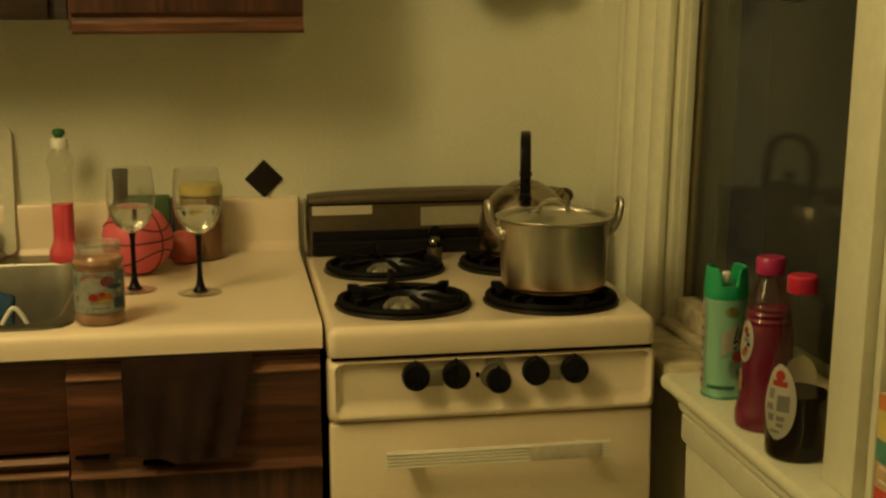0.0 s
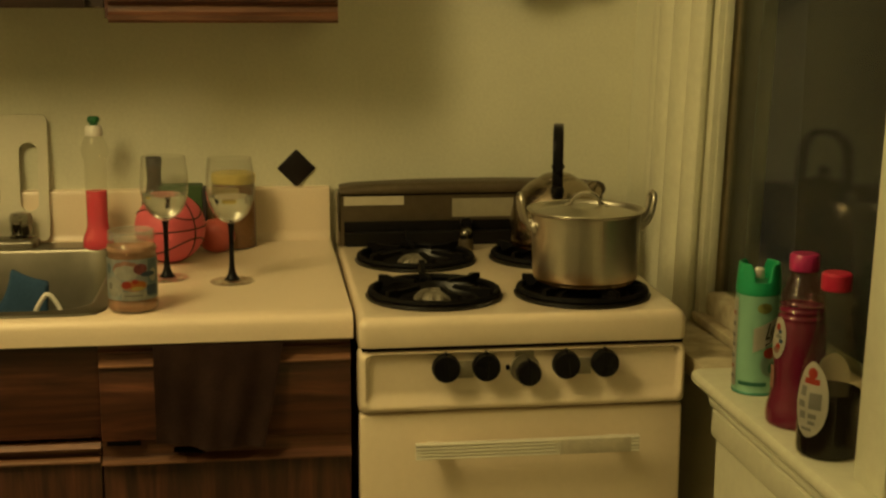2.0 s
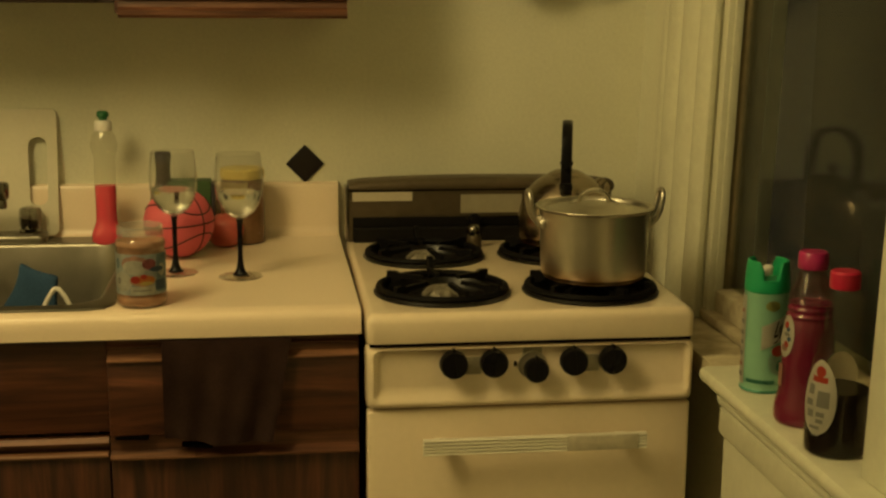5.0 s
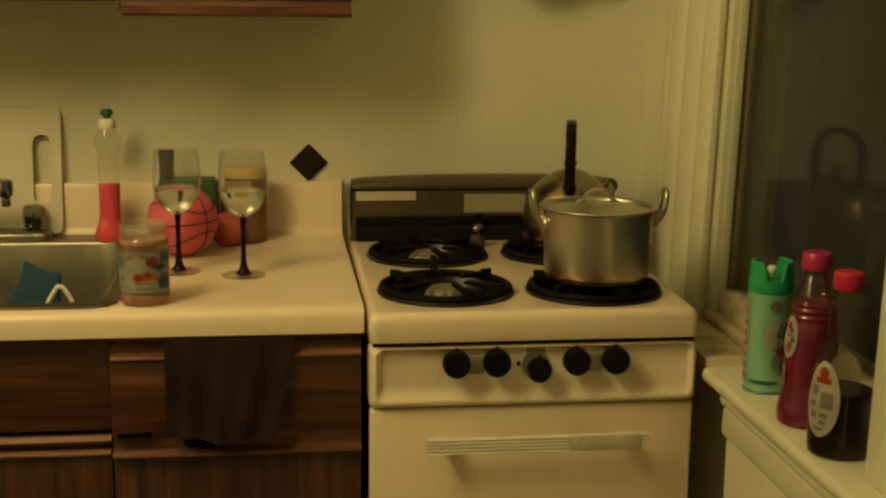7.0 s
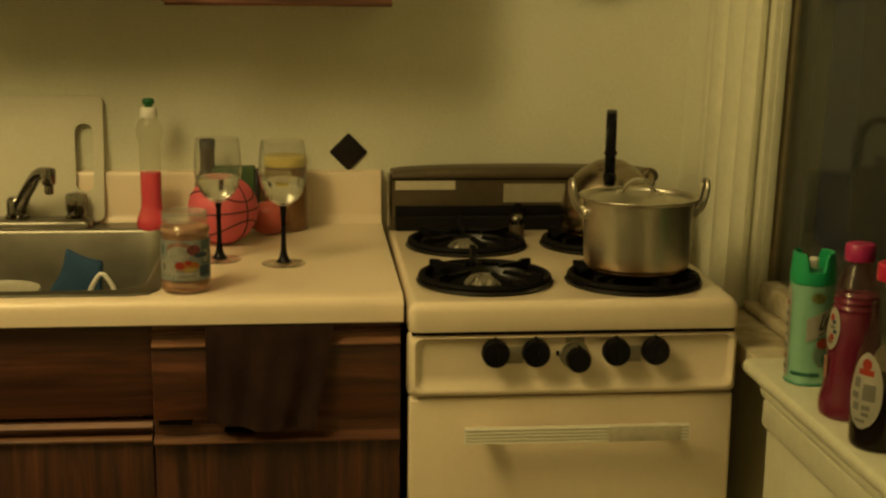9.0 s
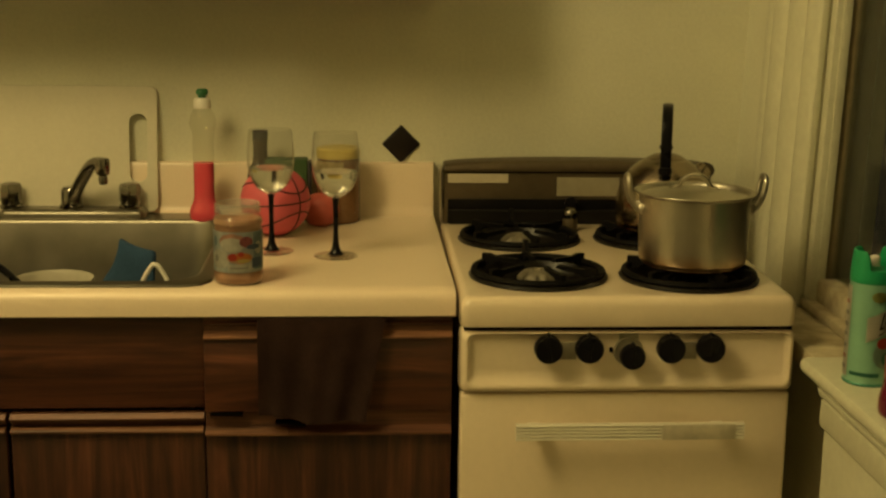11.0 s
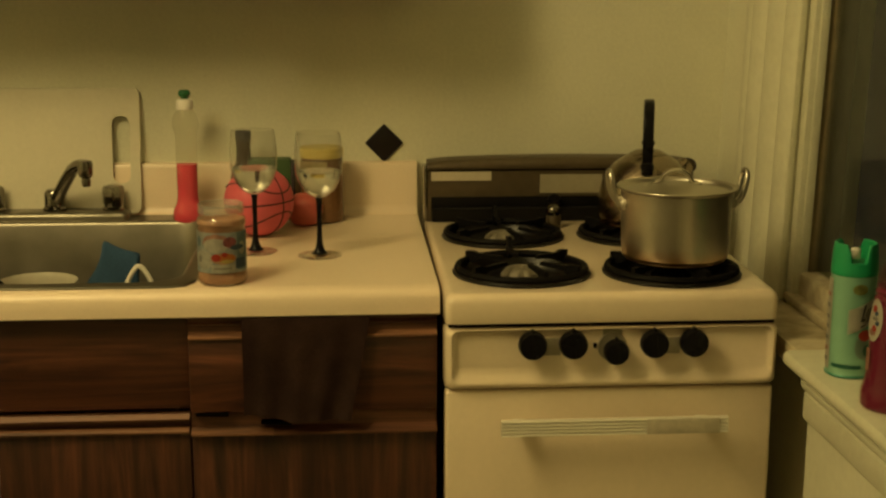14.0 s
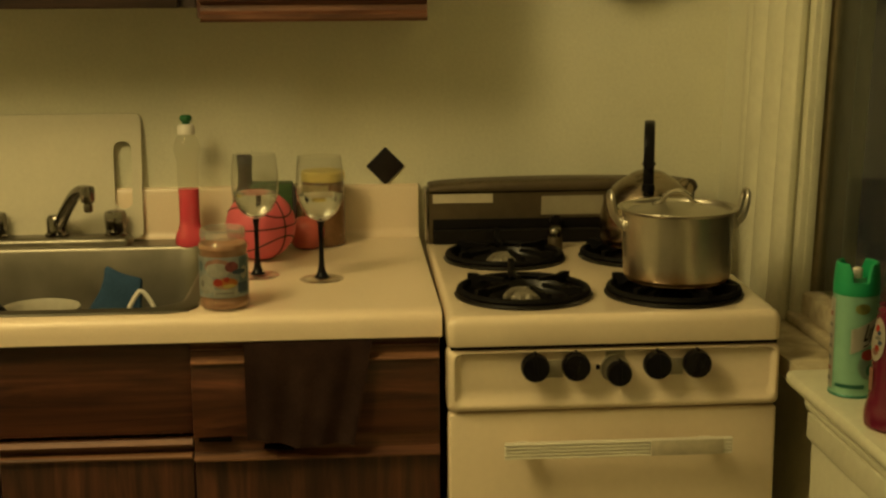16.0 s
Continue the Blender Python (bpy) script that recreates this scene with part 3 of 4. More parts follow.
part("worn_edge", prism_x([(-0.6385, 0.8394), (-0.6395, 0.8398), (-0.6395, 0.8425), (-0.6270, 0.8490), (-0.6270, 0.8480), (-0.6385, 0.8419)], -0.3895, -0.0160), LIT_EDGE, dr, "pale rail edge with its highlight painted in")
part("worn_edge", prism_x([(-0.6414, 0.6880), (-0.6422, 0.6884), (-0.6422, 0.6912), (-0.6300, 0.6975), (-0.6300, 0.6966), (-0.6414, 0.6908)], -0.3895, -0.265), LIT_EDGE, dr, "pale rail edge with its highlight painted in")
part("lower_rail", prism_x([(-0.6065, 0.6875), (-0.641, 0.6875), (-0.641, 0.691), (-0.625, 0.6985), (-0.624, 0.7230), (-0.6065, 0.7230)], -0.3902, -0.0155), LIP, dr, "hollow lower rail of the drawer")
# dark wedge proud of the drawer, painting the shade in a finger slot
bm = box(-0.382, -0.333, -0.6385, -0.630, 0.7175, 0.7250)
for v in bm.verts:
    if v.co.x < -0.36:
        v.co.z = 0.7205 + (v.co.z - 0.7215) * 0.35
part("pull_slot", bm, DARK, dr, "dark wedge painted for shade on the drawer")
# second dark wedge, put in for the shade under the towel hem
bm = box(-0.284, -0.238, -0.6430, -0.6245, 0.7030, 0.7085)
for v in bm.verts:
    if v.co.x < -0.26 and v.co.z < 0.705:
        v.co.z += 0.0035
part("pull_slot", bm, DARK, dr, "dark wedge painted for shade on the drawer")
part("door", box(-0.3902, -0.0155, -0.626, -0.606, 0.10, 0.6870, 0.002), CAB_V, drawcab)
leftcab = thing("base_cabinet", (-1.4, -0.30, 0.0), "brown wood-grain base cabinet", "cabinet")
part("body", box(-1.93, -0.995, -0.605, -0.03, 0.09, 0.870), DARK, leftcab)
part("door", box(-1.93, -0.997, -0.624, -0.606, 0.10, 0.865, 0.002), CAB_V, leftcab)
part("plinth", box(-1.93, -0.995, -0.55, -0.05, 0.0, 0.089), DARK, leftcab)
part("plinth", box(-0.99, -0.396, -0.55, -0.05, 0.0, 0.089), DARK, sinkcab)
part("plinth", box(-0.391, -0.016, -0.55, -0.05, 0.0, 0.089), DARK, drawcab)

# towel over the drawer: a folded cloth with soft waves
loops, NX = [], 36
for side in (0, 1):
    rows = []
    for j in range(25):
        v = j / 24
        row = []
        for i in range(NX + 1):
            u = i / NX
            x = -0.309 + 0.192 * u - 0.006 * v * (u - 0.3) - 0.026 * v * u
            z = 0.8725 - (0.146 + 0.013 * min(1.0, u / 0.45) ** 0.8) * v + 0.001 * v * math.sin(9.0 * u + 0.6)
            w = 0.0042 * math.sin(10.5 * u + 1.2 * v + 0.9) * (0.35 + 0.65 * v) + 0.0028 * math.sin(25 * u + 2.0 + 0.8 * v)
            row.append((x, -0.640 - 0.007 * v - (0.004 + w) * (0.25 + 0.75 * v) - 0.0045 * side, z))
        rows.append(row)
    loops.append(rows)
bm = loft(loops[0], False)
loft(loops[1], False, bm=bm)
for a, b in ((0, 0), (24, 24)):
    loft([loops[0][a], loops[1][b]], False, bm=bm)
for i in (0, NX):
    loft([[r[i] for r in loops[0]], [r[i] for r in loops[1]]], False, bm=bm)
bmesh.ops.remove_doubles(bm, verts=bm.verts, dist=0.0001)
tagged(part("dish_towel", bm, TOWEL), "dark brown dish towel hanging over the drawer front", "towel")

# upper cabinets
upc = thing("upper_cabinet", (-0.2, -0.135, 1.34), "reddish brown wooden wall cabinet above the worktop", "cabinet", "wall cabinets")
part("body", box(-0.4005, -0.009, -0.250, -0.002, 1.344, 2.1), UPPER, upc, smooth=False)
d = part("door", box(-0.3975, -0.007, -0.270, -0.251, 1.3717, 2.09, 0.002), UPPER_V, upc)
part("pull_rail", prism_x([(-0.251, 1.337), (-0.268, 1.337), (-0.273, 1.342), (-0.273, 1.3493), (-0.263, 1.3553), (-0.261, 1.3655), (-0.271, 1.3713), (-0.251, 1.3713)], -0.3935, -0.007), LIP, d, "bevelled lower rail of the door")
up2 = thing("upper_cabinet", (-0.8, -0.135, 1.36), "dark brown wooden wall cabinet above the sink", "cabinet", "wall cabinets")
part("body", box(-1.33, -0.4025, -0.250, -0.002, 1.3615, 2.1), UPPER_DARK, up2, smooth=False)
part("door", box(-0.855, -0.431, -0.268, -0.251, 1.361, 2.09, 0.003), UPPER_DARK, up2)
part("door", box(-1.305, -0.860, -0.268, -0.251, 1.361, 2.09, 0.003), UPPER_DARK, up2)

# black diamond tile on the wall
bm = box(-0.0268, 0.0268, -0.006, -0.0003, -0.0268, 0.0268, 0.0030)
bmesh.ops.transform(bm, matrix=pose(-0.0755, 0, 1.0520, 0, 45, 0), verts=bm.verts)
tagged(part("diamond_tile", bm, TILE), "black diamond-shaped ceramic tile set on the wall", "tile")

# ---- stove ----
W = 0.508
stove = thing("stove", (0.254, -0.35, 0.0), "old cream enamel gas stove with four burners", "stove")
part("body", box(0.004, W - 0.016, -0.654, -0.05, 0.06, 0.857, 0.003), ENAMEL, stove)
BURNERS = ((0.124, -0.548, 0), (0.361, -0.562, 4), (0.128, -0.262, -3), (0.372, -0.265, 2))
rim_loops = [rrect(-0.003 + d, W + 0.003 - d, -0.6905 + d, -0.070 - d, 0.013, z) for d, z in ((0.004, 0.8690), (0.001, 0.8703), (0, 0.873), (0, 0.9005), (0.0008, 0.9055), (0.003, 0.9098), (0.0065, 0.9130), (0.0105, 0.9146), (0.014, 0.9150))]
bm = loft(rim_loops, True, (True, False))
edges = [e for e in bm.edges if e.is_boundary]
for cx, cy, _ in BURNERS:
    vs = [bm.verts.new((cx + 0.1005 * math.cos(2 * math.pi * k / 48), cy + 0.1005 * math.sin(2 * math.pi * k / 48), 0.915)) for k in range(48)]
    edges += [bm.edges.new((p, q)) for p, q in zip(vs, vs[1:] + vs[:1])]
bmesh.ops.triangle_fill(bm, edges=edges, use_beauty=True)
for v in bm.verts:      # narrowed in front to meet the stove front fitted to the view
    v.co.x -= (0.004 + 0.022 * (v.co.x + 0.003)) * max(0.0, -0.070 - v.co.y) / 0.62
part("cooktop", bm, ENAMEL, stove)
# solid strip that paints the shade of the gap
part("cooktop_gap", box(0.002, W - 0.002, -0.638, -0.60, 0.851, 0.8583), DARK, stove, "near-black strip in the gap below the cooktop")
# control panel: a pressed sheet with a rolled rim along its foot and sides
def panel_loop(side, foot, head, r, y):
    return [(x, y, z) for x, z, _ in rrect(-0.004 + side, W + 0.003 - side, 0.7545 + foot, 0.8515 - head, r, 0)]


part("control_panel", loft([panel_loop(0, 0, 0, 0.010, -0.606), panel_loop(0, 0, 0, 0.010, -0.638), panel_loop(0.002, 0.002, 0.001, 0.011, -0.6445), panel_loop(0.005, 0.005, 0.002, 0.012, -0.6495),
                            panel_loop(0.008, 0.009, 0.002, 0.012, -0.6525), panel_loop(0.0100, 0.0120, 0.002, 0.012, -0.6524), panel_loop(0.0115, 0.0155, 0.002, 0.012, -0.6500), panel_loop(0.0145, 0.0220, 0.003, 0.012, -0.6455), panel_loop(0.0180, 0.0290, 0.003, 0.012, -0.6428)], True, (True, True)), ENAMEL, stove)
for i, (kx, kz, kr) in enumerate(((0.127, 0.829, 0.0215), (0.189, 0.829, 0.0215), (0.2550, 0.8165, 0.0190), (0.3135, 0.8285, 0.0215), (0.3745, 0.829, 0.0215))):
    bm = lathe((0, 0, 0), [(kr * 0.72, 0), (kr * 0.74, 0.015), (kr, 0.017), (kr, 0.029), (kr * 0.92, 0.033), (kr * 0.5, 0.0335)], 32)
    box(-0.0028, 0.0028, -kr * 0.8, kr * 0.8, 0.0325, 0.0342, 0.001, bm=bm)
    bmesh.ops.transform(bm, matrix=pose(kx, -0.6415, kz, 90, 0, 0) @ pose(0, 0, 0, 0, 0, (8, -6, 0, 4, -10)[i]), verts=bm.verts)
    k = part("knob", bm, BAKELITE, stove, "round black control knob")
    part("pointer", box(kx - 0.002, kx + 0.002, -0.672, -0.658, kz + kr * 0.80, kz + kr + 0.0035, 0.001), BAKELITE, k)
for x0, x1, z0, z1 in ((0.143, 0.173, 0.807, 0.834), (0.329, 0.358, 0.807, 0.833), (0.238, 0.267, 0.834, 0.8495)):
    part("escutcheon", box(x0, x1, -0.6455, -0.636, z0, z1, 0.001), MARKER, stove, "small grey marker plate")
part("dial_ring", loft([[(0.2525 + r * math.cos(2 * math.pi * k / 40), y, 0.8195 + r * math.sin(2 * math.pi * k / 40)) for k in range(40)] for r, y in ((0.0225, -0.640), (0.0225, -0.645), (0.0212, -0.6475), (0.0195, -0.6465), (0.012, -0.6465))], True, (False, True)), MARKER, stove, "grey dial ring behind the middle knob")
part("pilot_button", box(0.2235, 0.2285, -0.6465, -0.635, 0.818, 0.8255, 0.001), DARK, stove)
part("oven_door", box(-0.003, W + 0.001, -0.642, -0.616, 0.20, 0.752, 0.006, 3), ENAMEL, stove)
part("drawer", box(-0.003, W + 0.001, -0.640, -0.616, 0.065, 0.195, 0.006, 3), ENAMEL, stove)
part("base", box(0.03, W - 0.03, -0.58, -0.08, 0.0, 0.0598), DARK, stove)
# ribbed aluminium handle
hp = [(-0.6765, 0.6905), (-0.6780, 0.6905)]
for k in range(5):
    z = 0.6908 + k * 0.0053
    hp += [(-0.6815, z), (-0.6845, z + 0.0007), (-0.6856, z + 0.0019), (-0.6845, z + 0.0036), (-0.6815, z + 0.0043)]
hp += [(-0.6780, 0.7165), (-0.6765, 0.7165)]
hd = part("handle", prism_x(hp, 0.079, 0.428), ALU, stove, "ribbed aluminium door handle", smooth=False)
# added smooth cover where the ribs don't show
part("worn_strip", box(0.302, 0.414, -0.6864, -0.6800, 0.6915, 0.7152, 0.0008), STRIP, hd, "smooth dull strip over the ribs")
for x in (0.10, 0.385):
    part("bracket", box(x, x + 0.02, -0.6762, -0.641, 0.694, 0.706, 0.002), ALU, hd)
# front parts scaled about the camera's eye: forward of the worktop, unchanged in view
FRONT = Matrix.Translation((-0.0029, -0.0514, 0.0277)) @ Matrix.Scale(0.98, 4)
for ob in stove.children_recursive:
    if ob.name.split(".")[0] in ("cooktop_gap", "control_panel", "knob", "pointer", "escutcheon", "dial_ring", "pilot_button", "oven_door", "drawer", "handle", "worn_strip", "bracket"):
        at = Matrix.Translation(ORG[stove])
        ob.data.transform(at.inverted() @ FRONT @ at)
# backguard with an arched top
loops = []
for y in (-0.108, -0.060):
    lp = [(0.003, y, 0.9145), (0.003, y, 1.022)]
    lp += [(0.003 + 0.502 * k / 16, y, 1.026 + 0.009 * math.sin(math.pi * k / 16) ** 0.5) for k in range(17)]
    lp += [(0.505, y, 1.022), (0.505, y, 0.9145)]
    loops.append(lp)
part("backguard", loft(loops, True, (True, True)), GUARD, stove, "brownish metal backguard")
cap_loops = []
for k in range(25):      # rounded cap that stands proud of the face, along the arched top
    x, zt = 0.0035 + 0.501 * k / 24, 1.0275 + 0.009 * math.sin(math.pi * k / 24) ** 0.5
    cap_loops.append([(x, y, z) for y, z in ((-0.060, 1.016), (-0.060, zt), (-0.100, zt), (-0.109, zt - 0.0025), (-0.1135, zt - 0.008), (-0.1140, 1.0175), (-0.1125, 1.0150), (-0.106, 1.0140))])
part("guard_cap", loft(cap_loops, True, (True, True)), GUARD, stove, "rounded brown metal cap of the backguard")
part("guard_seam", box(0.004, 0.504, -0.1092, -0.1070, 1.0115, 1.0139), DARK, stove, "dark seam below the cap")
for x0, x1 in ((-0.004, 0.0028), (0.5055, 0.512)):
    part("guard_end", box(x0, x1, -0.112, -0.058, 0.9152, 1.020, 0.003), CHROME, stove, "chrome end strip")
part("vent_strip", box(0.010, 0.498, -0.1125, -0.1085, 0.9155, 0.962, 0.001), VENT, stove, "black vent strip of the backguard")
part("vent_lip", prism_x([(-0.1128, 0.9158), (-0.1200, 0.9158), (-0.1200, 0.9400), (-0.1180, 0.9425), (-0.1128, 0.9425)], 0.012, 0.496), BLACK_ENAMEL, stove, "black lip below the vent")
for x0, x1, z0, z1, mt in ((0.010, 0.124, 0.993, 1.010, STICKER), (0.217, 0.336, 0.968, 1.0035, STICKER_DARK)):
    part("sticker", box(x0, x1, -0.1095, -0.1075, z0, z1), mt, stove, "plain pale sticker")


def turned_knob(x, y, z):
    bm = lathe((0, 0, 0), [(0.005, 0), (0.006, 0.006), (0.0115, 0.008), (0.0125, 0.016), (0.010, 0.020), (0.001, 0.021)], 24)
    bmesh.ops.transform(bm, matrix=pose(x, y, z, 90, 0, 0), verts=bm.verts)
    return bm


part("guard_knob", turned_knob(0.242, -0.1125, 0.957), BAKELITE, stove, "small black knob on the backguard")


def burner(cx, cy, turn, head):
    """A sunk glossy bowl with a squat scalloped head and a spider of cast-iron arms on a ring."""
    z = 0.9152
    b = part("drip_pan", lathe((cx, cy, z), [(0.1085, 0.0), (0.1095, 0.003), (0.1065, 0.006), (0.1005, 0.0055), (0.0965, 0.0015), (0.0945, -0.006), (0.088, -0.0155), (0.074, -0.0205), (0.05, -0.022), (0.03, -0.0225)], 56, (False, True)), BOWL_ENAMEL, stove, "round glossy black drip bowl")
    own = lathe((cx, cy, z - 0.019), [(0.022, -0.003), (0.022, 0.011), (0.0305, 0.0135), (0.0305, 0.0185), (0.0285, 0.0215), (0.0225, 0.0265), (0.0190, 0.0285), (0.008, 0.0292), (0.006, 0.027)], 48)
    for v in own.verts:      # scalloped flame ports round the edge
        dx, dy = v.co.x - cx, v.co.y - cy
        if math.hypot(dx, dy) > 0.0215:
            k = 1 + 0.075 * math.cos(10 * math.atan2(dy, dx))
            v.co.x, v.co.y = cx + dx * k, cy + dy * k
    part("burner_head", own, head, b, "burner head painted black for the shade under the vessel on it" if head == CAST_IRON else "tarnished scalloped burner head")
    for a in (38, 95, 142, 218, 284, 322):
        ca, sa = math.cos(radians(a + turn)), math.sin(radians(a + turn))
        up = 0.0385 if a == 95 else 0.0235
        lp = []
        for s in (-0.0038, 0.0038):
            pts = [(0.103, 0.006), (0.103, up), (0.090, up + 0.001), (0.080, 0.0215), (0.036, 0.0228), (0.034, 0.017), (0.075, 0.014), (0.086, 0.006)]
            lp.append([(cx + r * ca - s * sa, cy + r * sa + s * ca, z + h) for r, h in pts])
        part("grate_arm", loft(lp, True, (True, True)), CAST_IRON, b, smooth=False)
    part("grate_ring", sweep([(cx + 0.1005 * math.cos(2 * math.pi * k / 48), cy + 0.1005 * math.sin(2 * math.pi * k / 48), z + 0.010) for k in range(48)], 0.0055, 8, ring=True), CAST_IRON, b)


# right-hand heads are black to paint the shade under pot and kettle
for k, (cx, cy, tn) in enumerate(BURNERS):
    burner(cx, cy, tn, (BURNER, CAST_IRON)[k % 2])

# ---- pot and kettle ----
pc = (0.3645, -0.564, 0.9398)
pot = thing("cooking_pot", pc, "lidded aluminium cooking pot, heat-stained below, on a burner", "pot")
part("pot_body", lathe(pc, curve_profile([(0.001, 0), (0.070, 0), (0.0790, 0.0035), (0.0832, 0.012), (0.0850, 0.055), (0.0855, 0.104), (0.0880, 0.109), (0.0930, 0.112), (0.0940, 0.114), (0.0920, 0.115), (0.0875, 0.113), (0.0865, 0.100)], 4), 64, (True, False)), POT_METAL, pot)
lid = part("lid", lathe(pc, curve_profile([(0.0870, 0.109), (0.0880, 0.113), (0.0855, 0.1135), (0.0825, 0.1085), (0.077, 0.1080), (0.055, 0.1135), (0.03, 0.1180), (0.001, 0.1195)], 4), 56, (False, True)), LID_METAL, pot, "shallow aluminium lid")
arc = smooth_line([(-0.033, 0, 0.1185), (-0.0245, 0, 0.1210), (-0.019, 0, 0.1300), (-0.010, 0, 0.1362), (0, 0, 0.1380), (0.010, 0, 0.1362), (0.019, 0, 0.1300), (0.0245, 0, 0.1210), (0.033, 0, 0.1185)], 5)
handle = sweep([(pc[0] + p.x * 0.98, pc[1] - p.x * 0.2 + 0.006, pc[2] + p.z) for p in arc], 0.0040, 10, 1.3, up=(0.2, 0.98, 0))
for s in (-1, 1):
    lathe((pc[0] + s * 0.031, pc[1] + 0.006 - s * 0.0063, pc[2] + 0.1165), [(0.0075, 0), (0.0075, 0.0025), (0.004, 0.0042), (0.001, 0.0045)], 14, bm=handle)
part("lid_handle", handle, CHROME_BRIGHT, lid, "shiny arched lid handle")
for s in (-1, 1):
    pts = smooth_line([(0.083, -0.014, 0.088), (0.09, -0.014, 0.088), (0.099, -0.014, 0.098), (0.104, -0.014, 0.113), (0.1065, -0.014, 0.128), (0.1075, -0.007, 0.1375), (0.1075, 0.007, 0.1375), (0.1065, 0.014, 0.128), (0.104, 0.014, 0.113), (0.099, 0.014, 0.098), (0.09, 0.014, 0.088), (0.083, 0.014, 0.088)], 5)
    bm = sweep([(pc[0] + s * p.x, pc[1] + p.y, pc[2] + p.z) for p in pts], 0.0042, 10, up=(1, 0, 0))
    for y in (-0.014, 0.014):
        lathe((pc[0] + s * 0.0865, pc[1] + y, pc[2] + 0.080), [(0.003, 0), (0.006, 0.004), (0.006, 0.012), (0.003, 0.016)], 12, bm=bm)
    part("loop_handle", bm, LID_METAL, pot, "upright aluminium loop handle")

kc = (0.387, -0.262, 0.9398)
ket = thing("tea_kettle", kc, "round steel tea kettle with a black arched handle", "kettle")
part("kettle_body", lathe(kc, curve_profile([(0.001, 0), (0.075, 0), (0.083, 0.006), (0.0862, 0.03), (0.0838, 0.058), (0.0740, 0.086), (0.0570, 0.1075), (0.042, 0.1185), (0.034, 0.1225)], 5), 56), KETTLE_METAL, ket)
part("kettle_lid", lathe(kc, curve_profile([(0.0340, 0.1215), (0.0325, 0.1240), (0.020, 0.1300), (0.001, 0.1325)], 4), 32), KETTLE_METAL, ket)
part("lid_knob", lathe(kc, curve_profile([(0.006, 0.131), (0.006, 0.136), (0.011, 0.139), (0.012, 0.144), (0.008, 0.149), (0.001, 0.151)], 4), 20), BAKELITE, ket, "black lid knob")
tdir = Vector((0.23, 0.973, 0))
pts = [(-0.062, 0.094), (-0.067, 0.112), (-0.068, 0.152), (-0.060, 0.190), (-0.036, 0.209), (0, 0.2145), (0.036, 0.209), (0.060, 0.190), (0.068, 0.150), (0.067, 0.112), (0.062, 0.094)]
line = smooth_line([(kc[0] + tdir.x * p, kc[1] + tdir.y * p, kc[2] + h) for p, h in pts], 5)
part("handle", sweep(line, 0.0054, 20, 1.75, up=(0.973, -0.23, 0), square=0.45), BAKELITE, ket, "black plastic arched handle")
part("collar", lathe((kc[0] - tdir.x * 0.0675, kc[1] - tdir.y * 0.0675, kc[2] + 0.101), [(0.0095, 0), (0.0120, 0.003), (0.0120, 0.012), (0.0095, 0.015)], 16), BAKELITE, ket)
sdir = Vector((0.97, 0.24, 0))
line = [Vector(kc) + sdir * p + Vector((0, 0, h)) for p, h in ((0.056, 0.080), (0.070, 0.094), (0.080, 0.102))]
part("spout", sweep(smooth_line(line, 4), [0.020 - 0.0006 * i for i in range(9)], 18), KETTLE_METAL, ket)
line = [Vector(kc) + sdir * p + Vector((0, 0, h)) for p, h in ((0.056, 0.102), (0.072, 0.102), (0.084, 0.097), (0.090, 0.088))]
part("whistle", sweep(smooth_line(line, 3), [0.004, 0.006, 0.008, 0.011, 0.013, 0.014, 0.014, 0.0125, 0.010, 0.005], 14), DARK_METAL, ket, "dark brown metal whistle cap")

sc = (0.232, -0.182, 0.9155)
shk = thing("salt_shaker", sc, "small glass salt shaker with a domed metal top", "shaker")
part("shaker_glass", lathe(sc, [(0.013, 0), (0.0145, 0.002), (0.014, 0.018), (0.0125, 0.024)], 20), GUARD, shk)
part("shaker_cap", lathe(sc, curve_profile([(0.0132, 0.0235), (0.0135, 0.028), (0.0125, 0.036), (0.008, 0.042), (0.001, 0.044)], 4), 20), CHROME, shk, "domed metal cap")

# ---- things on the worktop ----
jc = (-0.3400, -0.583, 0.9155)
jar = thing("peanut_butter_jar", jc, "open clear jar of peanut butter with a colourful label", "jar")
jprof = curve_profile([(0.030, 0.0), (0.0355, 0.002), (0.0382, 0.009), (0.0374, 0.016), (0.0358, 0.021), (0.0358, 0.086), (0.0376, 0.092), (0.0366, 0.098), (0.0332, 0.104), (0.0325, 0.107)], 4)
part("jar_wall", lathe(jc, jprof, 44, (True, False)), JAR_GLASS, jar)
part("jar_rim", lathe(jc, [(r, z - 0.010) for r, z in ((0.0330, 0.1172), (0.0345, 0.1185), (0.0345, 0.1205), (0.0332, 0.122), (0.0345, 0.1235), (0.0345, 0.1255), (0.0332, 0.127), (0.0340, 0.1285), (0.0340, 0.1315), (0.0325, 0.1325), (0.0312, 0.131), (0.0310, 0.118))], 44, (False, False)), RIM_GLASS, jar, "clear threaded rim")
part("peanut_butter", lathe(jc, [(r - 0.0016, z + (0.0015 if z < 0.01 else 0)) for r, z in jprof if z < 0.100] + [(0.024, 0.095), (0.006, 0.092)], 40), PEANUT, jar, "peanut butter filling")
lb = part("label", wrap(jc, 0.0365, -185, 5, 0.021, 0.083, 34), LABEL_BLUE, jar, "pale blue and white printed label")
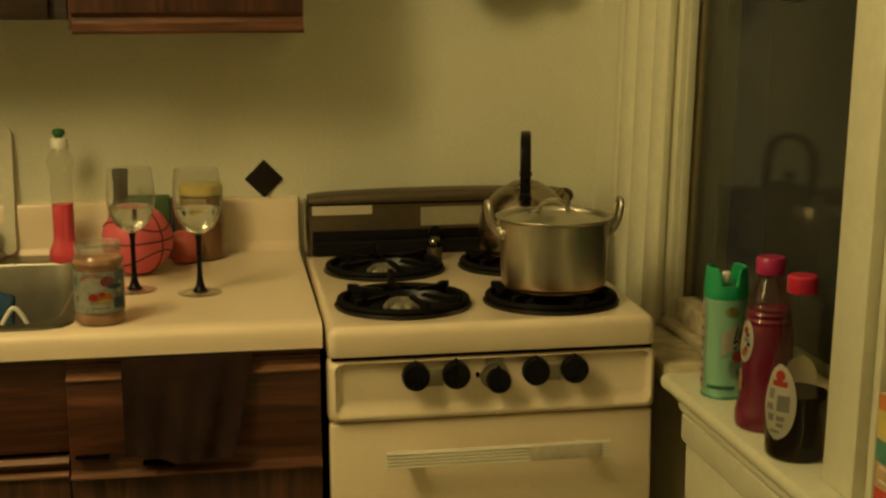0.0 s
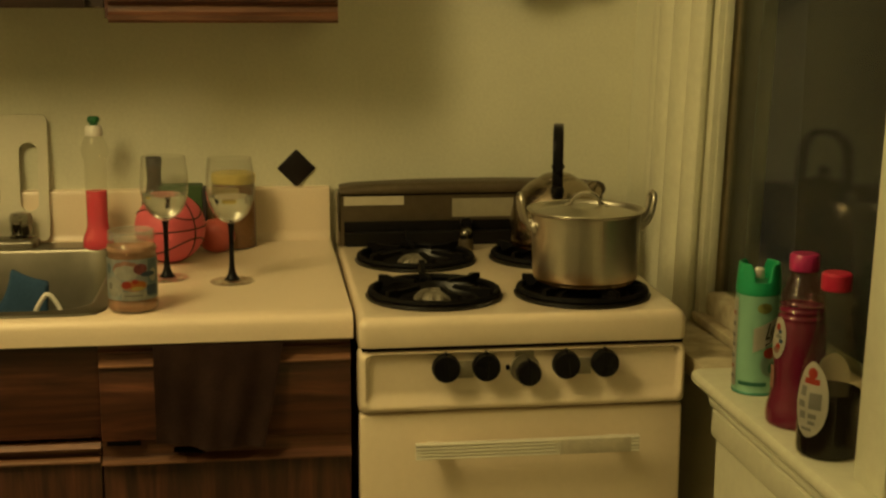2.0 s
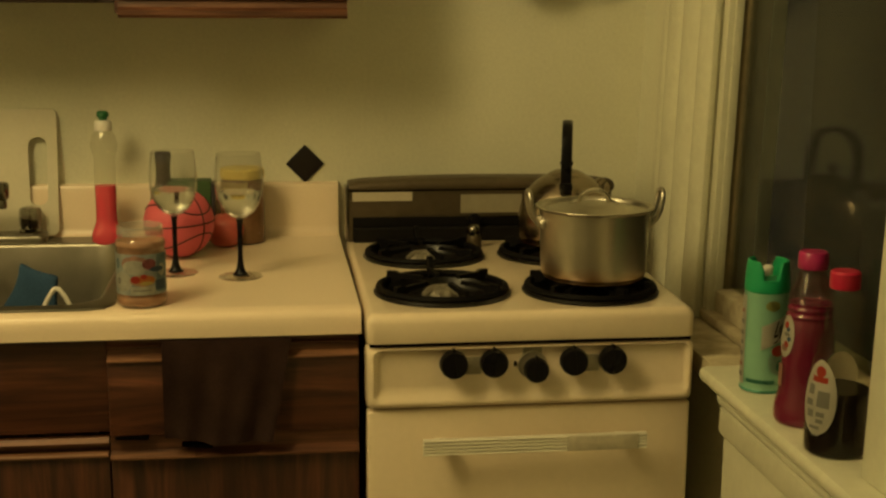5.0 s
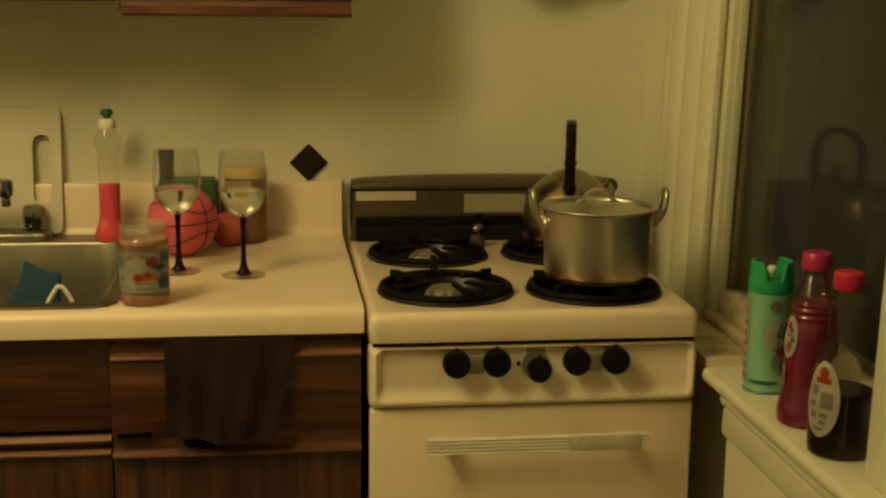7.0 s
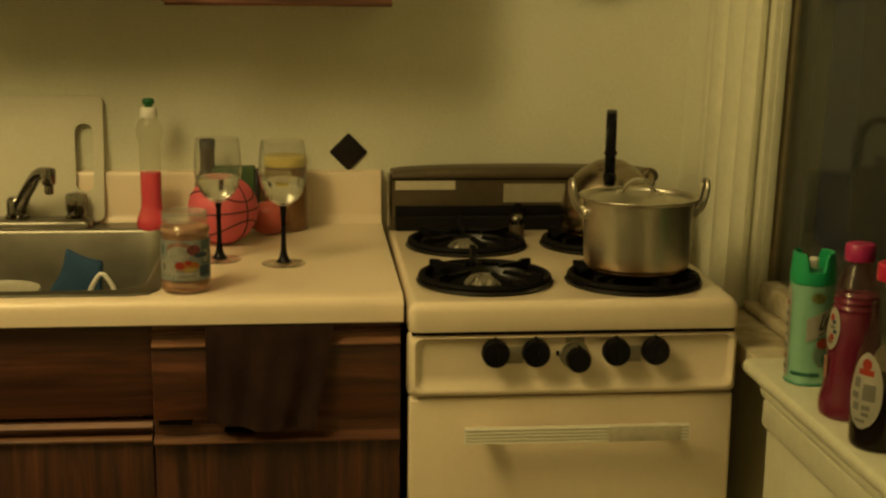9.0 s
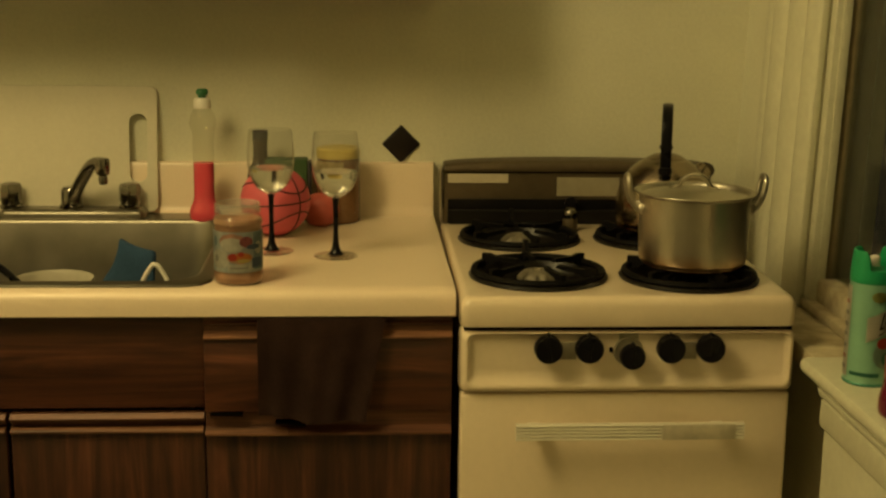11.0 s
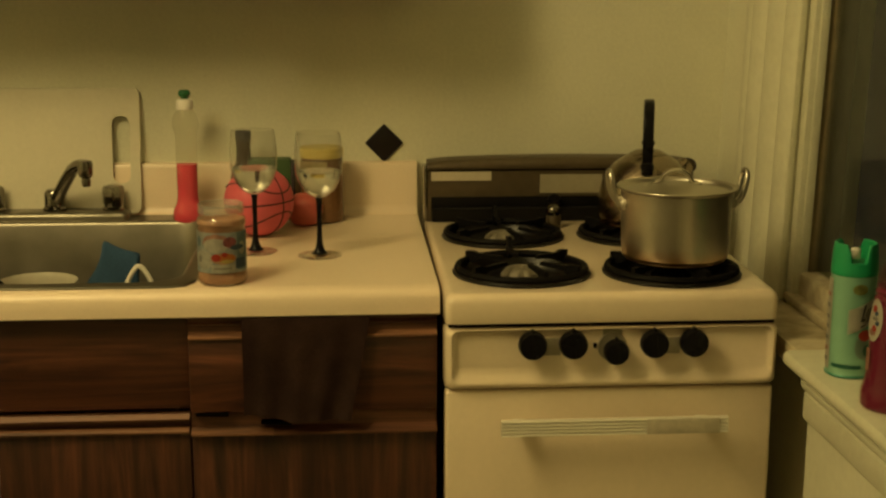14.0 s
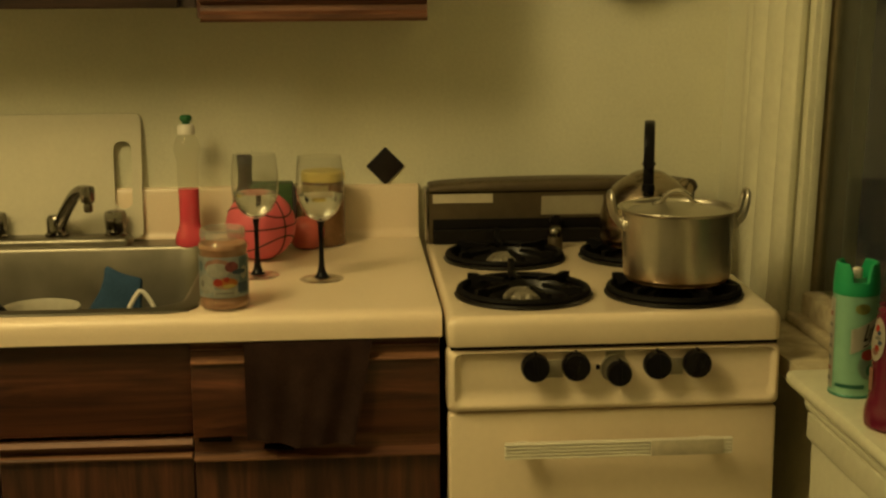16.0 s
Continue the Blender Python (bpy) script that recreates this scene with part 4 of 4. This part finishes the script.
for a0, a1, z0, z1, mt, lf, sh in ((-160, -106, 0.026, 0.056, INK_PALE, 0.0007, "oval"), (-133, -65, 0.054, 0.081, INK_PINK, 0.0008, "oval"), (-130, -69, 0.053, 0.0745, INK_PALE, 0.0011, "oval"),
                                   (-82, -50, 0.060, 0.0765, INK_MAUVE, 0.0012, "oval"), (-66, -28, 0.0560, 0.0640, INK_BLUE, 0.0014, "oval"), (-112, -50, 0.0345, 0.0525, INK_CREAM, 0.0009, "oval"),
                                   (-95, -54, 0.0370, 0.0510, INK_ORANGE, 0.0012, "oval"), (-88, -58, 0.0365, 0.0425, YELLOW, 0.0015, "oval"), (-109, -88, 0.0395, 0.0510, INK_RED, 0.0016, "oval"), (-86, -72, 0.046, 0.0535, INK_RED, 0.0017, "oval"),
                                   (-110, -54, 0.0225, 0.0345, INK_PALE, 0.0010, "rect"), (-104, -62, 0.0275, 0.0295, INK_GREY, 0.0014, "rect"), (-47, -14, 0.025, 0.082, INK_TEAL, 0.0008, "rect"), (-52, -20, 0.028, 0.043, INK_BLUE, 0.0012, "rect"),
                                   (-44, -22, 0.048, 0.068, INK_PALE, 0.0013, "oval"), (-156, -140, 0.060, 0.076, INK_TEAL, 0.0009, "oval"), (-150, -136, 0.036, 0.048, INK_GREY, 0.0011, "oval")):
    part("label_print", wrap(jc, 0.0365, a0, a1, z0, z1, 14, lf, sh), mt, lb)


def wine_glass(cx, cy):
    c = (cx, cy, 0.9152)
    g = thing("wine_glass", c, "clear wine glass with a black stem, part filled with water", "wine glass", "wine glasses")
    out = curve_profile([(0.0055, 0.098), (0.013, 0.1015), (0.026, 0.112), (0.0355, 0.130), (0.0395, 0.152), (0.0390, 0.175), (0.0372, 0.194), (0.0358, 0.206)], 5)
    ins = [(r - 0.0011, z + 0.0012) for r, z in out if z > 0.1005][::-1]
    part("bowl", lathe(c, out + [(0.0352, 0.2066)] + ins + [(0.001, 0.1022)], 48, (False, True)), GLASS, g)
    fill = [(r - 0.0013, z) for r, z in [(q[0] - 0.0003, q[1] + 0.0013) for q in out] if 0.1015 < z < 0.143]
    part("water", lathe(c, [(0.001, 0.1030)] + fill + [(fill[-1][0], 0.1432), (0.001, 0.1430)], 44), WATER, g, "clear water")
    part("stem", lathe(c, curve_profile([(0.0135, 0.0042), (0.0095, 0.0085), (0.006, 0.018), (0.0042, 0.036), (0.0040, 0.07), (0.0046, 0.090), (0.0062, 0.0985)], 5), 24), BAKELITE, g, "glossy black stem")
    part("foot", lathe(c, [(0.0355, 0.0), (0.0368, 0.0008), (0.0360, 0.0018), (0.024, 0.0026), (0.013, 0.0042), (0.001, 0.0044)], 48), FOOT_GLASS, g)


wine_glass(-0.304, -0.365)
wine_glass(-0.1955, -0.402)

bc = (-0.4475, -0.085, 0.9155)
soap = thing("dish_soap_bottle", bc, "half-full clear bottle of red dish soap with a green cap", "bottle")
sprof = curve_profile([(0.025, 0.0), (0.0285, 0.003), (0.0285, 0.020), (0.0225, 0.036), (0.0200, 0.050), (0.0200, 0.090), (0.0200, 0.130), (0.0198, 0.160), (0.0205, 0.169), (0.0240, 0.178), (0.0245, 0.187), (0.0215, 0.200), (0.0155, 0.211), (0.0150, 0.214)], 4)
part("bottle_wall", lathe(bc, sprof, 36, flat=0.8), BOTTLE, soap)
inner = [(r - 0.0010, z + (0.001 if z < 0.005 else 0)) for r, z in sprof if z < 0.118]
part("soap", lathe(bc, inner + [(0.002, inner[-1][1])], 36, flat=0.8), RED_SOAP, soap, "red dish soap")
cp = part("cap", lathe(bc, [(0.0155, 0.2125), (0.0160, 0.214), (0.0155, 0.228), (0.0135, 0.231), (0.008, 0.232)], 28), WHITE, soap, "white screw collar")
part("cap_tip", lathe(bc, curve_profile([(0.0075, 0.2315), (0.0078, 0.236), (0.0108, 0.238), (0.0112, 0.244), (0.0080, 0.248), (0.001, 0.249)], 4), 16), DARK_GREEN, cp, "green push-pull tip")

# small basketball with raised seams
oc, R = Vector((-0.306, -0.222, 0.9155 + 0.0625)), 0.0622
ball = thing("toy_basketball", (oc.x, oc.y, 0.9155), "small orange-red toy basketball with black seams", "ball")
bm = bmesh.new()
bmesh.ops.create_uvsphere(bm, u_segments=48, v_segments=32, radius=R)
bmesh.ops.translate(bm, verts=bm.verts, vec=oc)
part("ball_skin", bm, BALL, ball)
turn_b = Euler((radians(2), radians(-3), radians(-43))).to_matrix()


def seam_ring(fn):
    pts = [oc + (turn_b @ Vector(fn(2 * math.pi * k / 60))).normalized() * (R + 0.0002) for k in range(60)]
    part("seam", sweep(pts, 0.0013, 6, ring=True), SEAM, ball)


seam_ring(lambda a: (math.cos(a), math.sin(a), 0.0))
seam_ring(lambda a: (math.cos(a), 0.0, math.sin(a)))
for s in (-1, 1):
    seam_ring(lambda a, s=s: (0.85 * math.cos(a), 0.85 * math.sin(a), s * (0.46 - 0.22 * math.cos(2 * a))))

# behind the ball: dark bottle, green pack, yellow-lidded jar, orange fruit
c = (-0.343, -0.068, 0.9155)
bt = thing("dark_bottle", c, "dark brown glass bottle standing behind the ball", "bottle")
part("bottle_body", lathe(c, curve_profile([(0.024, 0), (0.026, 0.004), (0.026, 0.055), (0.024, 0.090), (0.0150, 0.112), (0.0135, 0.140), (0.0140, 0.152)], 4), 28), BROWN_GLASS, bt)
part("bottle_cap", lathe(c, [(0.0148, 0.1525), (0.0148, 0.168), (0.013, 0.170), (0.002, 0.1702)], 20), INK, bt, "dark screw cap")
g = thing("green_pack", (-0.285, -0.065, 0.9155), "dark green cardboard pack standing against the upstand", "box")
part("pack", box(-0.334, -0.254, -0.088, -0.040, 0.9158, 1.032, 0.003), GREEN_BOX, g)
part("pack_edge", box(-0.2538, -0.2475, -0.087, -0.041, 0.9158, 1.027, 0.002), INK, g)
c = (-0.196, -0.085, 0.9155)
yj = thing("spice_tub", c, "brown jar with a yellow lid and pale label", "jar")
part("tub_body", lathe(c, curve_profile([(0.036, 0), (0.040, 0.004), (0.0405, 0.012), (0.0400, 0.110), (0.0375, 0.118), (0.0360, 0.122)], 4), 36), SPICE, yj)
part("tub_lid", lathe(c, [(0.0395, 0.1215), (0.0410, 0.123), (0.0410, 0.138), (0.0385, 0.141), (0.002, 0.1415)], 36), YELLOW, yj, "yellow screw lid")
tl = part("tub_label", wrap(c, 0.0405, -170, -75, 0.070, 0.117, 24), PALE_YELLOW, yj, "pale yellow label")
part("label_bar", wrap(c, 0.0409, -104, -88, 0.092, 0.104, 10, 0.0012), YELLOW, tl)
c = (-0.228, -0.130, 0.9155)
tagged(part("orange_fruit", lathe(c, curve_profile([(0.001, 0.0015), (0.012, 0), (0.026, 0.007), (0.0335, 0.027), (0.029, 0.048), (0.014, 0.059), (0.001, 0.057)], 5), 30), TOMATO), "small orange-red fruit lying on the worktop", "fruit")

# ---- in the sink ----
loops = []
for side in (0.0, 0.022):
    loops.append([(x, -0.245 - side - 0.12 * (0.91 - z), z) for x, z in ((-0.640, 0.750), (-0.500, 0.750), (-0.514, 0.81), (-0.517, 0.862), (-0.511, 0.891), (-0.535, 0.899), (-0.558, 0.907), (-0.579, 0.918), (-0.582, 0.895), (-0.590, 0.868), (-0.607, 0.845), (-0.625, 0.80))])
bm = loft(loops, True, (True, True))
bmesh.ops.triangulate(bm, faces=bm.faces[:])
bmesh.ops.subdivide_edges(bm, edges=bm.edges[:], cuts=3, use_grid_fill=True)
for v in bm.verts:
    v.co += 0.0035 * Vector(noise.noise_vector(v.co * 26))
for _ in range(6):      # worn round corners
    bmesh.ops.smooth_vert(bm, verts=bm.verts, factor=0.5, use_axis_x=True, use_axis_y=True, use_axis_z=True)
tagged(part("dish_cloth", bm, SPONGE), "crumpled blue dish cloth propped in the sink", "cloth")
wire = smooth_line([(-0.548, -0.35, 0.752), (-0.537, -0.35, 0.82), (-0.523, -0.35, 0.862), (-0.508, -0.35, 0.887), (-0.502, -0.35, 0.889), (-0.496, -0.35, 0.885), (-0.483, -0.35, 0.862), (-0.474, -0.35, 0.82), (-0.470, -0.35, 0.752)], 5)
tagged(part("dish_brush", sweep(wire, 0.0042, 10, up=(0, 1, 0)), WHITE), "white bent plastic brush handle in the sink", "brush")
c = (-0.668, -0.37, 0.746)
tagged(part("white_bowl", lathe(c, curve_profile([(0.001, 0.006), (0.034, 0.0), (0.040, 0.004), (0.056, 0.05), (0.066, 0.116), (0.063, 0.117), (0.052, 0.05), (0.034, 0.010), (0.001, 0.008)], 4), 40, (False, False)), DULL_WHITE), "white bowl standing in the sink", "bowl")
line = [(-0.86, -0.42, 0.762), (-0.80, -0.41, 0.885), (-0.765, -0.405, 0.905), (-0.735, -0.40, 0.886), (-0.705, -0.395, 0.850)]
tagged(part("spatula", sweep(smooth_line(line, 4), 0.010, 10, 0.6), BAKELITE), "black plastic utensil handle in the sink", "utensil")

# ---- bottles on the ledge ----
LZ = 0.8332
c = (0.5455, -0.842, LZ)
can = thing("spray_can", c, "mint green aerosol can with a green cap", "spray can", "bottles on the ledge")
part("can_body", lathe(c, [(0.0295, 0), (0.0312, 0.002), (0.0312, 0.005), (0.0304, 0.007), (0.0304, 0.141), (0.0300, 0.146)], 44), CAN_GREEN, can)
part("can_print", wrap(c, 0.0305, -158, -80, 0.014, 0.0195, 14), CAN_TEAL, can, "teal printed line")
cap = lathe(c, curve_profile([(0.0305, 0.143), (0.0313, 0.146), (0.0309, 0.160), (0.0295, 0.178), (0.0285, 0.186)], 4) + [(0.0268, 0.1872), (0.0245, 0.1855), (0.0240, 0.160), (0.002, 0.159)], 96, (False, True))
for v in cap.verts:      # finger notch at front and back
    a = math.degrees(math.atan2(v.co.y - c[1], v.co.x - c[0]))
    for mid in (-100, 80):
        dlt = abs((a - mid + 180) % 360 - 180)
        if dlt < 34 and v.co.z > LZ + 0.162:
            k = max(0.0, min(1.0, (dlt - 20) / 14))
            v.co.z = LZ + 0.162 + (v.co.z - LZ - 0.162) * k ** 0.5
cp = part("spray_cap", cap, GREEN_CAP, can, "bright green spray cap")
part("nozzle", lathe(c, [(0.007, 0.164), (0.007, 0.176), (0.005, 0.1785), (0.001, 0.179)], 16), WHITE, cp, "white nozzle")
patch = wrap(c, 0.0306, -119, -22, 0.070, 0.104, 18, 0.0008)
for v in patch.verts:      # the patch climbs to one side, its near edge slanting
    v.co.z += 0.014 * (v.co.x - c[0]) / 0.03
lb = part("label_patch", patch, LABEL, can, "white slanting label patch")
for a0, a1, z0, z1 in ((-86, -82, 0.080, 0.104), (-82, -74, 0.079, 0.083), (-76, -73, 0.084, 0.096), (-70, -66, 0.074, 0.098), (-63, -58, 0.083, 0.095), (-55, -51, 0.083, 0.098), (-47, -41, 0.082, 0.096), (-36, -30, 0.080, 0.098), (-82, -52, 0.0705, 0.0730)):
    mark = wrap(c, 0.0309, a0, a1, z0, z1, 6, 0.0014)
    for v in mark.verts:      # marks climb with the patch and lean
        v.co.z += 0.014 * (v.co.x - c[0]) / 0.03
        v.co.x += 0.22 * (v.co.z - LZ - 0.09)
    part("label_mark", mark, INK, lb)
part("label_stripe", wrap(c, 0.0309, -92, -54, 0.054, 0.070, 12, 0.0010, "oval"), INK_RED, can)
part("label_flash", wrap(c, 0.0309, -112, -74, 0.119, 0.134, 10, 0.0008, "oval"), CAN_GOLD, can)
part("label_haze", wrap(c, 0.0309, -100, -30, 0.026, 0.066, 14, 0.0006, "oval"), CAN_HAZE, can, "pale misty print")
part("label_panel", wrap(c, 0.0309, -78, -40, 0.030, 0.050, 12, 0.0012, "oval"), CAN_TEAL, can)
part("rim_ring", lathe(c, [(0.0306, 0.0), (0.0320, 0.0008), (0.0322, 0.0030), (0.0310, 0.0048)], 44, (False, False)), CAN_TEAL, can, "dull green base rim")
edge = part("label_edge", wrap(c, 0.0309, -204, -168, 0.010, 0.138, 8, 0.0008), LABEL, can)
for z in (0.02, 0.035, 0.05, 0.066, 0.08, 0.096, 0.112):
    part("label_bar", wrap(c, 0.0311, -196, -174, z, z + 0.006, 4, 0.0012), INK_PINK if z in (0.035, 0.112) else INK_GREY, edge)

c = (0.5465, -0.990, LZ)
pk = thing("cleaner_bottle", c, "clear bottle of magenta cleaning fluid with a crimson cap", "bottle", "bottles on the ledge")
pprof = curve_profile([(0.036, 0), (0.0395, 0.004), (0.0400, 0.020), (0.0365, 0.036), (0.034, 0.060), (0.0335, 0.100), (0.0325, 0.128), (0.0300, 0.140), (0.0310, 0.1445), (0.0285, 0.1490), (0.0302, 0.1535), (0.0276, 0.1580), (0.0294, 0.1625), (0.0268, 0.1670), (0.0284, 0.1715), (0.0255, 0.180), (0.0205, 0.193), (0.0172, 0.201), (0.0172, 0.206)], 4)
part("bottle_wall", lathe(c, pprof, 40), clear("pink_plastic", (0.84, 0.62, 0.62), 1.6, 0.05, 0.010, 0.5), pk)
part("fluid", lathe(c, [(r - 0.0012, z + (0.001 if z < 0.005 else 0)) for r, z in pprof if z < 0.161] + [(0.002, 0.1605)], 40), PINK_FLUID, pk, "magenta cleaning fluid")
part("bottle_cap", lathe(c, [(0.0185, 0.2055), (0.0192, 0.207), (0.0190, 0.225), (0.0170, 0.2275), (0.002, 0.228)], 32), PINK_CAP, pk, "crimson screw cap")
prf = lambda z: 0.0340 if z < 0.11 else 0.0340 - 0.0042 * (z - 0.11) / 0.035
lb = part("label", wrap(c, prf, -196, -146, 0.090, 0.146, 14, 0.0010, "oval", 12), LABEL, pk, "oval printed label")
for a0, a1, z0, z1, mt in ((-182, -160, 0.098, 0.107, INK_PINK), (-172, -158, 0.103, 0.112, INK_RED), (-164, -152, 0.112, 0.118, INK_BLUE), (-176, -156, 0.118, 0.123, INK_GREY), (-170, -158, 0.124, 0.130, INK_BLUE), (-180, -164, 0.128, 0.137, INK_RED)):
    part("label_mark", wrap(c, prf, a0, a1, z0, z1, 10, 0.0016, "oval"), mt, lb)
part("label_strip", wrap(c, lambda z: 0.0350, -190, -172, 0.050, 0.080, 6, 0.0012), INK_PINK, pk)

c = (0.5375, -1.106, LZ)
sy = thing("syrup_bottle", c, "clear bottle half full of dark syrup with a red cap", "bottle", "bottles on the ledge")
yprof = curve_profile([(0.034, 0), (0.0375, 0.004), (0.0385, 0.025), (0.0380, 0.070), (0.0365, 0.092), (0.0315, 0.116), (0.0255, 0.136), (0.0220, 0.152), (0.0205, 0.172), (0.0195, 0.201), (0.0165, 0.206)], 4)
part("bottle_wall", lathe(c, yprof, 40), SYRUP_WALL, sy)
part("syrup", lathe(c, [(r - 0.0012, z + (0.001 if z < 0.005 else 0)) for r, z in yprof if z < 0.083] + [(0.002, 0.0822)], 40), SYRUP, sy, "dark brown syrup")
part("bottle_cap", lathe(c, [(0.0176, 0.2055), (0.0184, 0.207), (0.0182, 0.2245), (0.0160, 0.2270), (0.002, 0.2275)], 32), RED_CAP, sy, "red screw cap")
yr = lambda z: 0.0387 if z < 0.07 else 0.0387 - 0.0055 * (z - 0.07) / 0.045
lb = part("label", wrap(c, yr, -188, -116, 0.028, 0.121, 16, 0.0008, "oval", 14), LABEL, sy, "oval cream label")
part("label_mark", wrap(c, yr, -162, -140, 0.100, 0.114, 8, 0.0014, "oval"), INK_RED, lb)
part("label_mark", wrap(c, yr, -168, -134, 0.094, 0.101, 8, 0.0014), INK_RED, lb)
for a0, a1, z0, z1 in ((-152, -128, 0.064, 0.084), (-174, -160, 0.078, 0.090), (-176, -160, 0.064, 0.072), (-172, -158, 0.050, 0.059), (-152, -136, 0.052, 0.058), (-152, -138, 0.044, 0.049), (-166, -144, 0.036, 0.040)):
    part("label_bar", wrap(c, yr, a0, a1, z0, z1, 6, 0.0014), INK_GREY, lb)
part("back_label", wrap(c, yr, 28, 92, 0.070, 0.118, 12, 0.0008, "oval", 10), LABEL, sy, "back label seen through the bottle")

bx = thing("printed_box", (0.62, -1.37, LZ), "small colourful printed carton standing on the ledge", "box", "bottles on the ledge")
part("carton", box(0.531, 0.588, -1.425, -1.318, LZ + 0.0004, LZ + 0.143, 0.002), INK_CREAM, bx)
for z0, z1, mt in ((0.1275, 0.1425, INK_ORANGE), (0.095, 0.1265, YELLOW), (0.069, 0.093, CAN_TEAL), (0.010, 0.040, INK_RED)):
    part("print_band", box(0.5300, 0.5309, -1.423, -1.320, LZ + z0, LZ + z1), mt, bx)
for z0, z1 in ((0.062, 0.065), (0.047, 0.050)):
    part("print_line", box(0.5300, 0.5309, -1.415, -1.328, LZ + z0, LZ + z1), LABEL, bx)

# ---- unseen pans above the stove, added for the shadows they throw on the wall ----
def shadow_pan(cx, cy, zb, r, label):
    """A shallow frying pan out of view, hung by its handle from a hook to throw a shadow, its bottom against the wall
    side.
    """
    cz = zb + r
    t = thing("hanging_pan", (cx, -0.001, cz + r + 0.17), label, "pan", "pans on the wall")
    prof = [(r * 0.78, 0.0), (r * 0.8, 0.002), (r, 0.034), (r - 0.003, 0.034), (r * 0.79, 0.005), (0.002, 0.005)]
    bm = lathe((0, 0, 0), prof, 40)
    bmesh.ops.transform(bm, matrix=pose(cx, cy, cz, 90, 0, 0), verts=bm.verts)
    part("pan_dish", bm, CAST_IRON, t)
    part("handle", sweep([(cx, cy - 0.022, cz + r - 0.002), (cx, cy - 0.022, cz + r + 0.06), (cx, cy - 0.018, cz + r + 0.15)], [0.008, 0.007, 0.009], 10, 0.5, up=(0, 1, 0)), CAST_IRON, t)
    part("hook", sweep(smooth_line([(cx, 0.004, cz + r + 0.16), (cx, cy * 0.5, cz + r + 0.15), (cx, cy - 0.018, cz + r + 0.138), (cx, cy - 0.036, cz + r + 0.150)], 4), 0.003, 8), CHROME, t, "steel wall hook")


shadow_pan(0.340, -0.055, 1.402, 0.082, "unseen black frying pan added above the stove to shadow the wall")
shadow_pan(0.458, -0.028, 1.404, 0.045, "unseen small black pan added above the stove to shadow the wall")

# ---- unseen ceiling light, its form assumed and turned to follow the lamps ----
cl = thing("ceiling_light", (LAMP[0], LAMP[1], 2.6), "unseen long ceiling light with a frosted wrap-round cover, its form assumed", "ceiling light")
cornerwise = pose(LAMP[0], LAMP[1], 0, 0, 0, -45)
bm = box(-0.10, 0.10, -0.60, 0.60, 2.572, 2.5995, 0.004)
bmesh.ops.transform(bm, matrix=cornerwise, verts=bm.verts)
part("light_base", bm, WHITE, cl)
bm = prism_y([(-0.09, 2.5715), (-0.085, 2.545), (-0.06, 2.528), (0.06, 2.528), (0.085, 2.545), (0.09, 2.5715)], -0.58, 0.58)
bmesh.ops.transform(bm, matrix=cornerwise, verts=bm.verts)
part("light_cover", bm, SHADE_GLASS, cl, "glowing frosted cover")
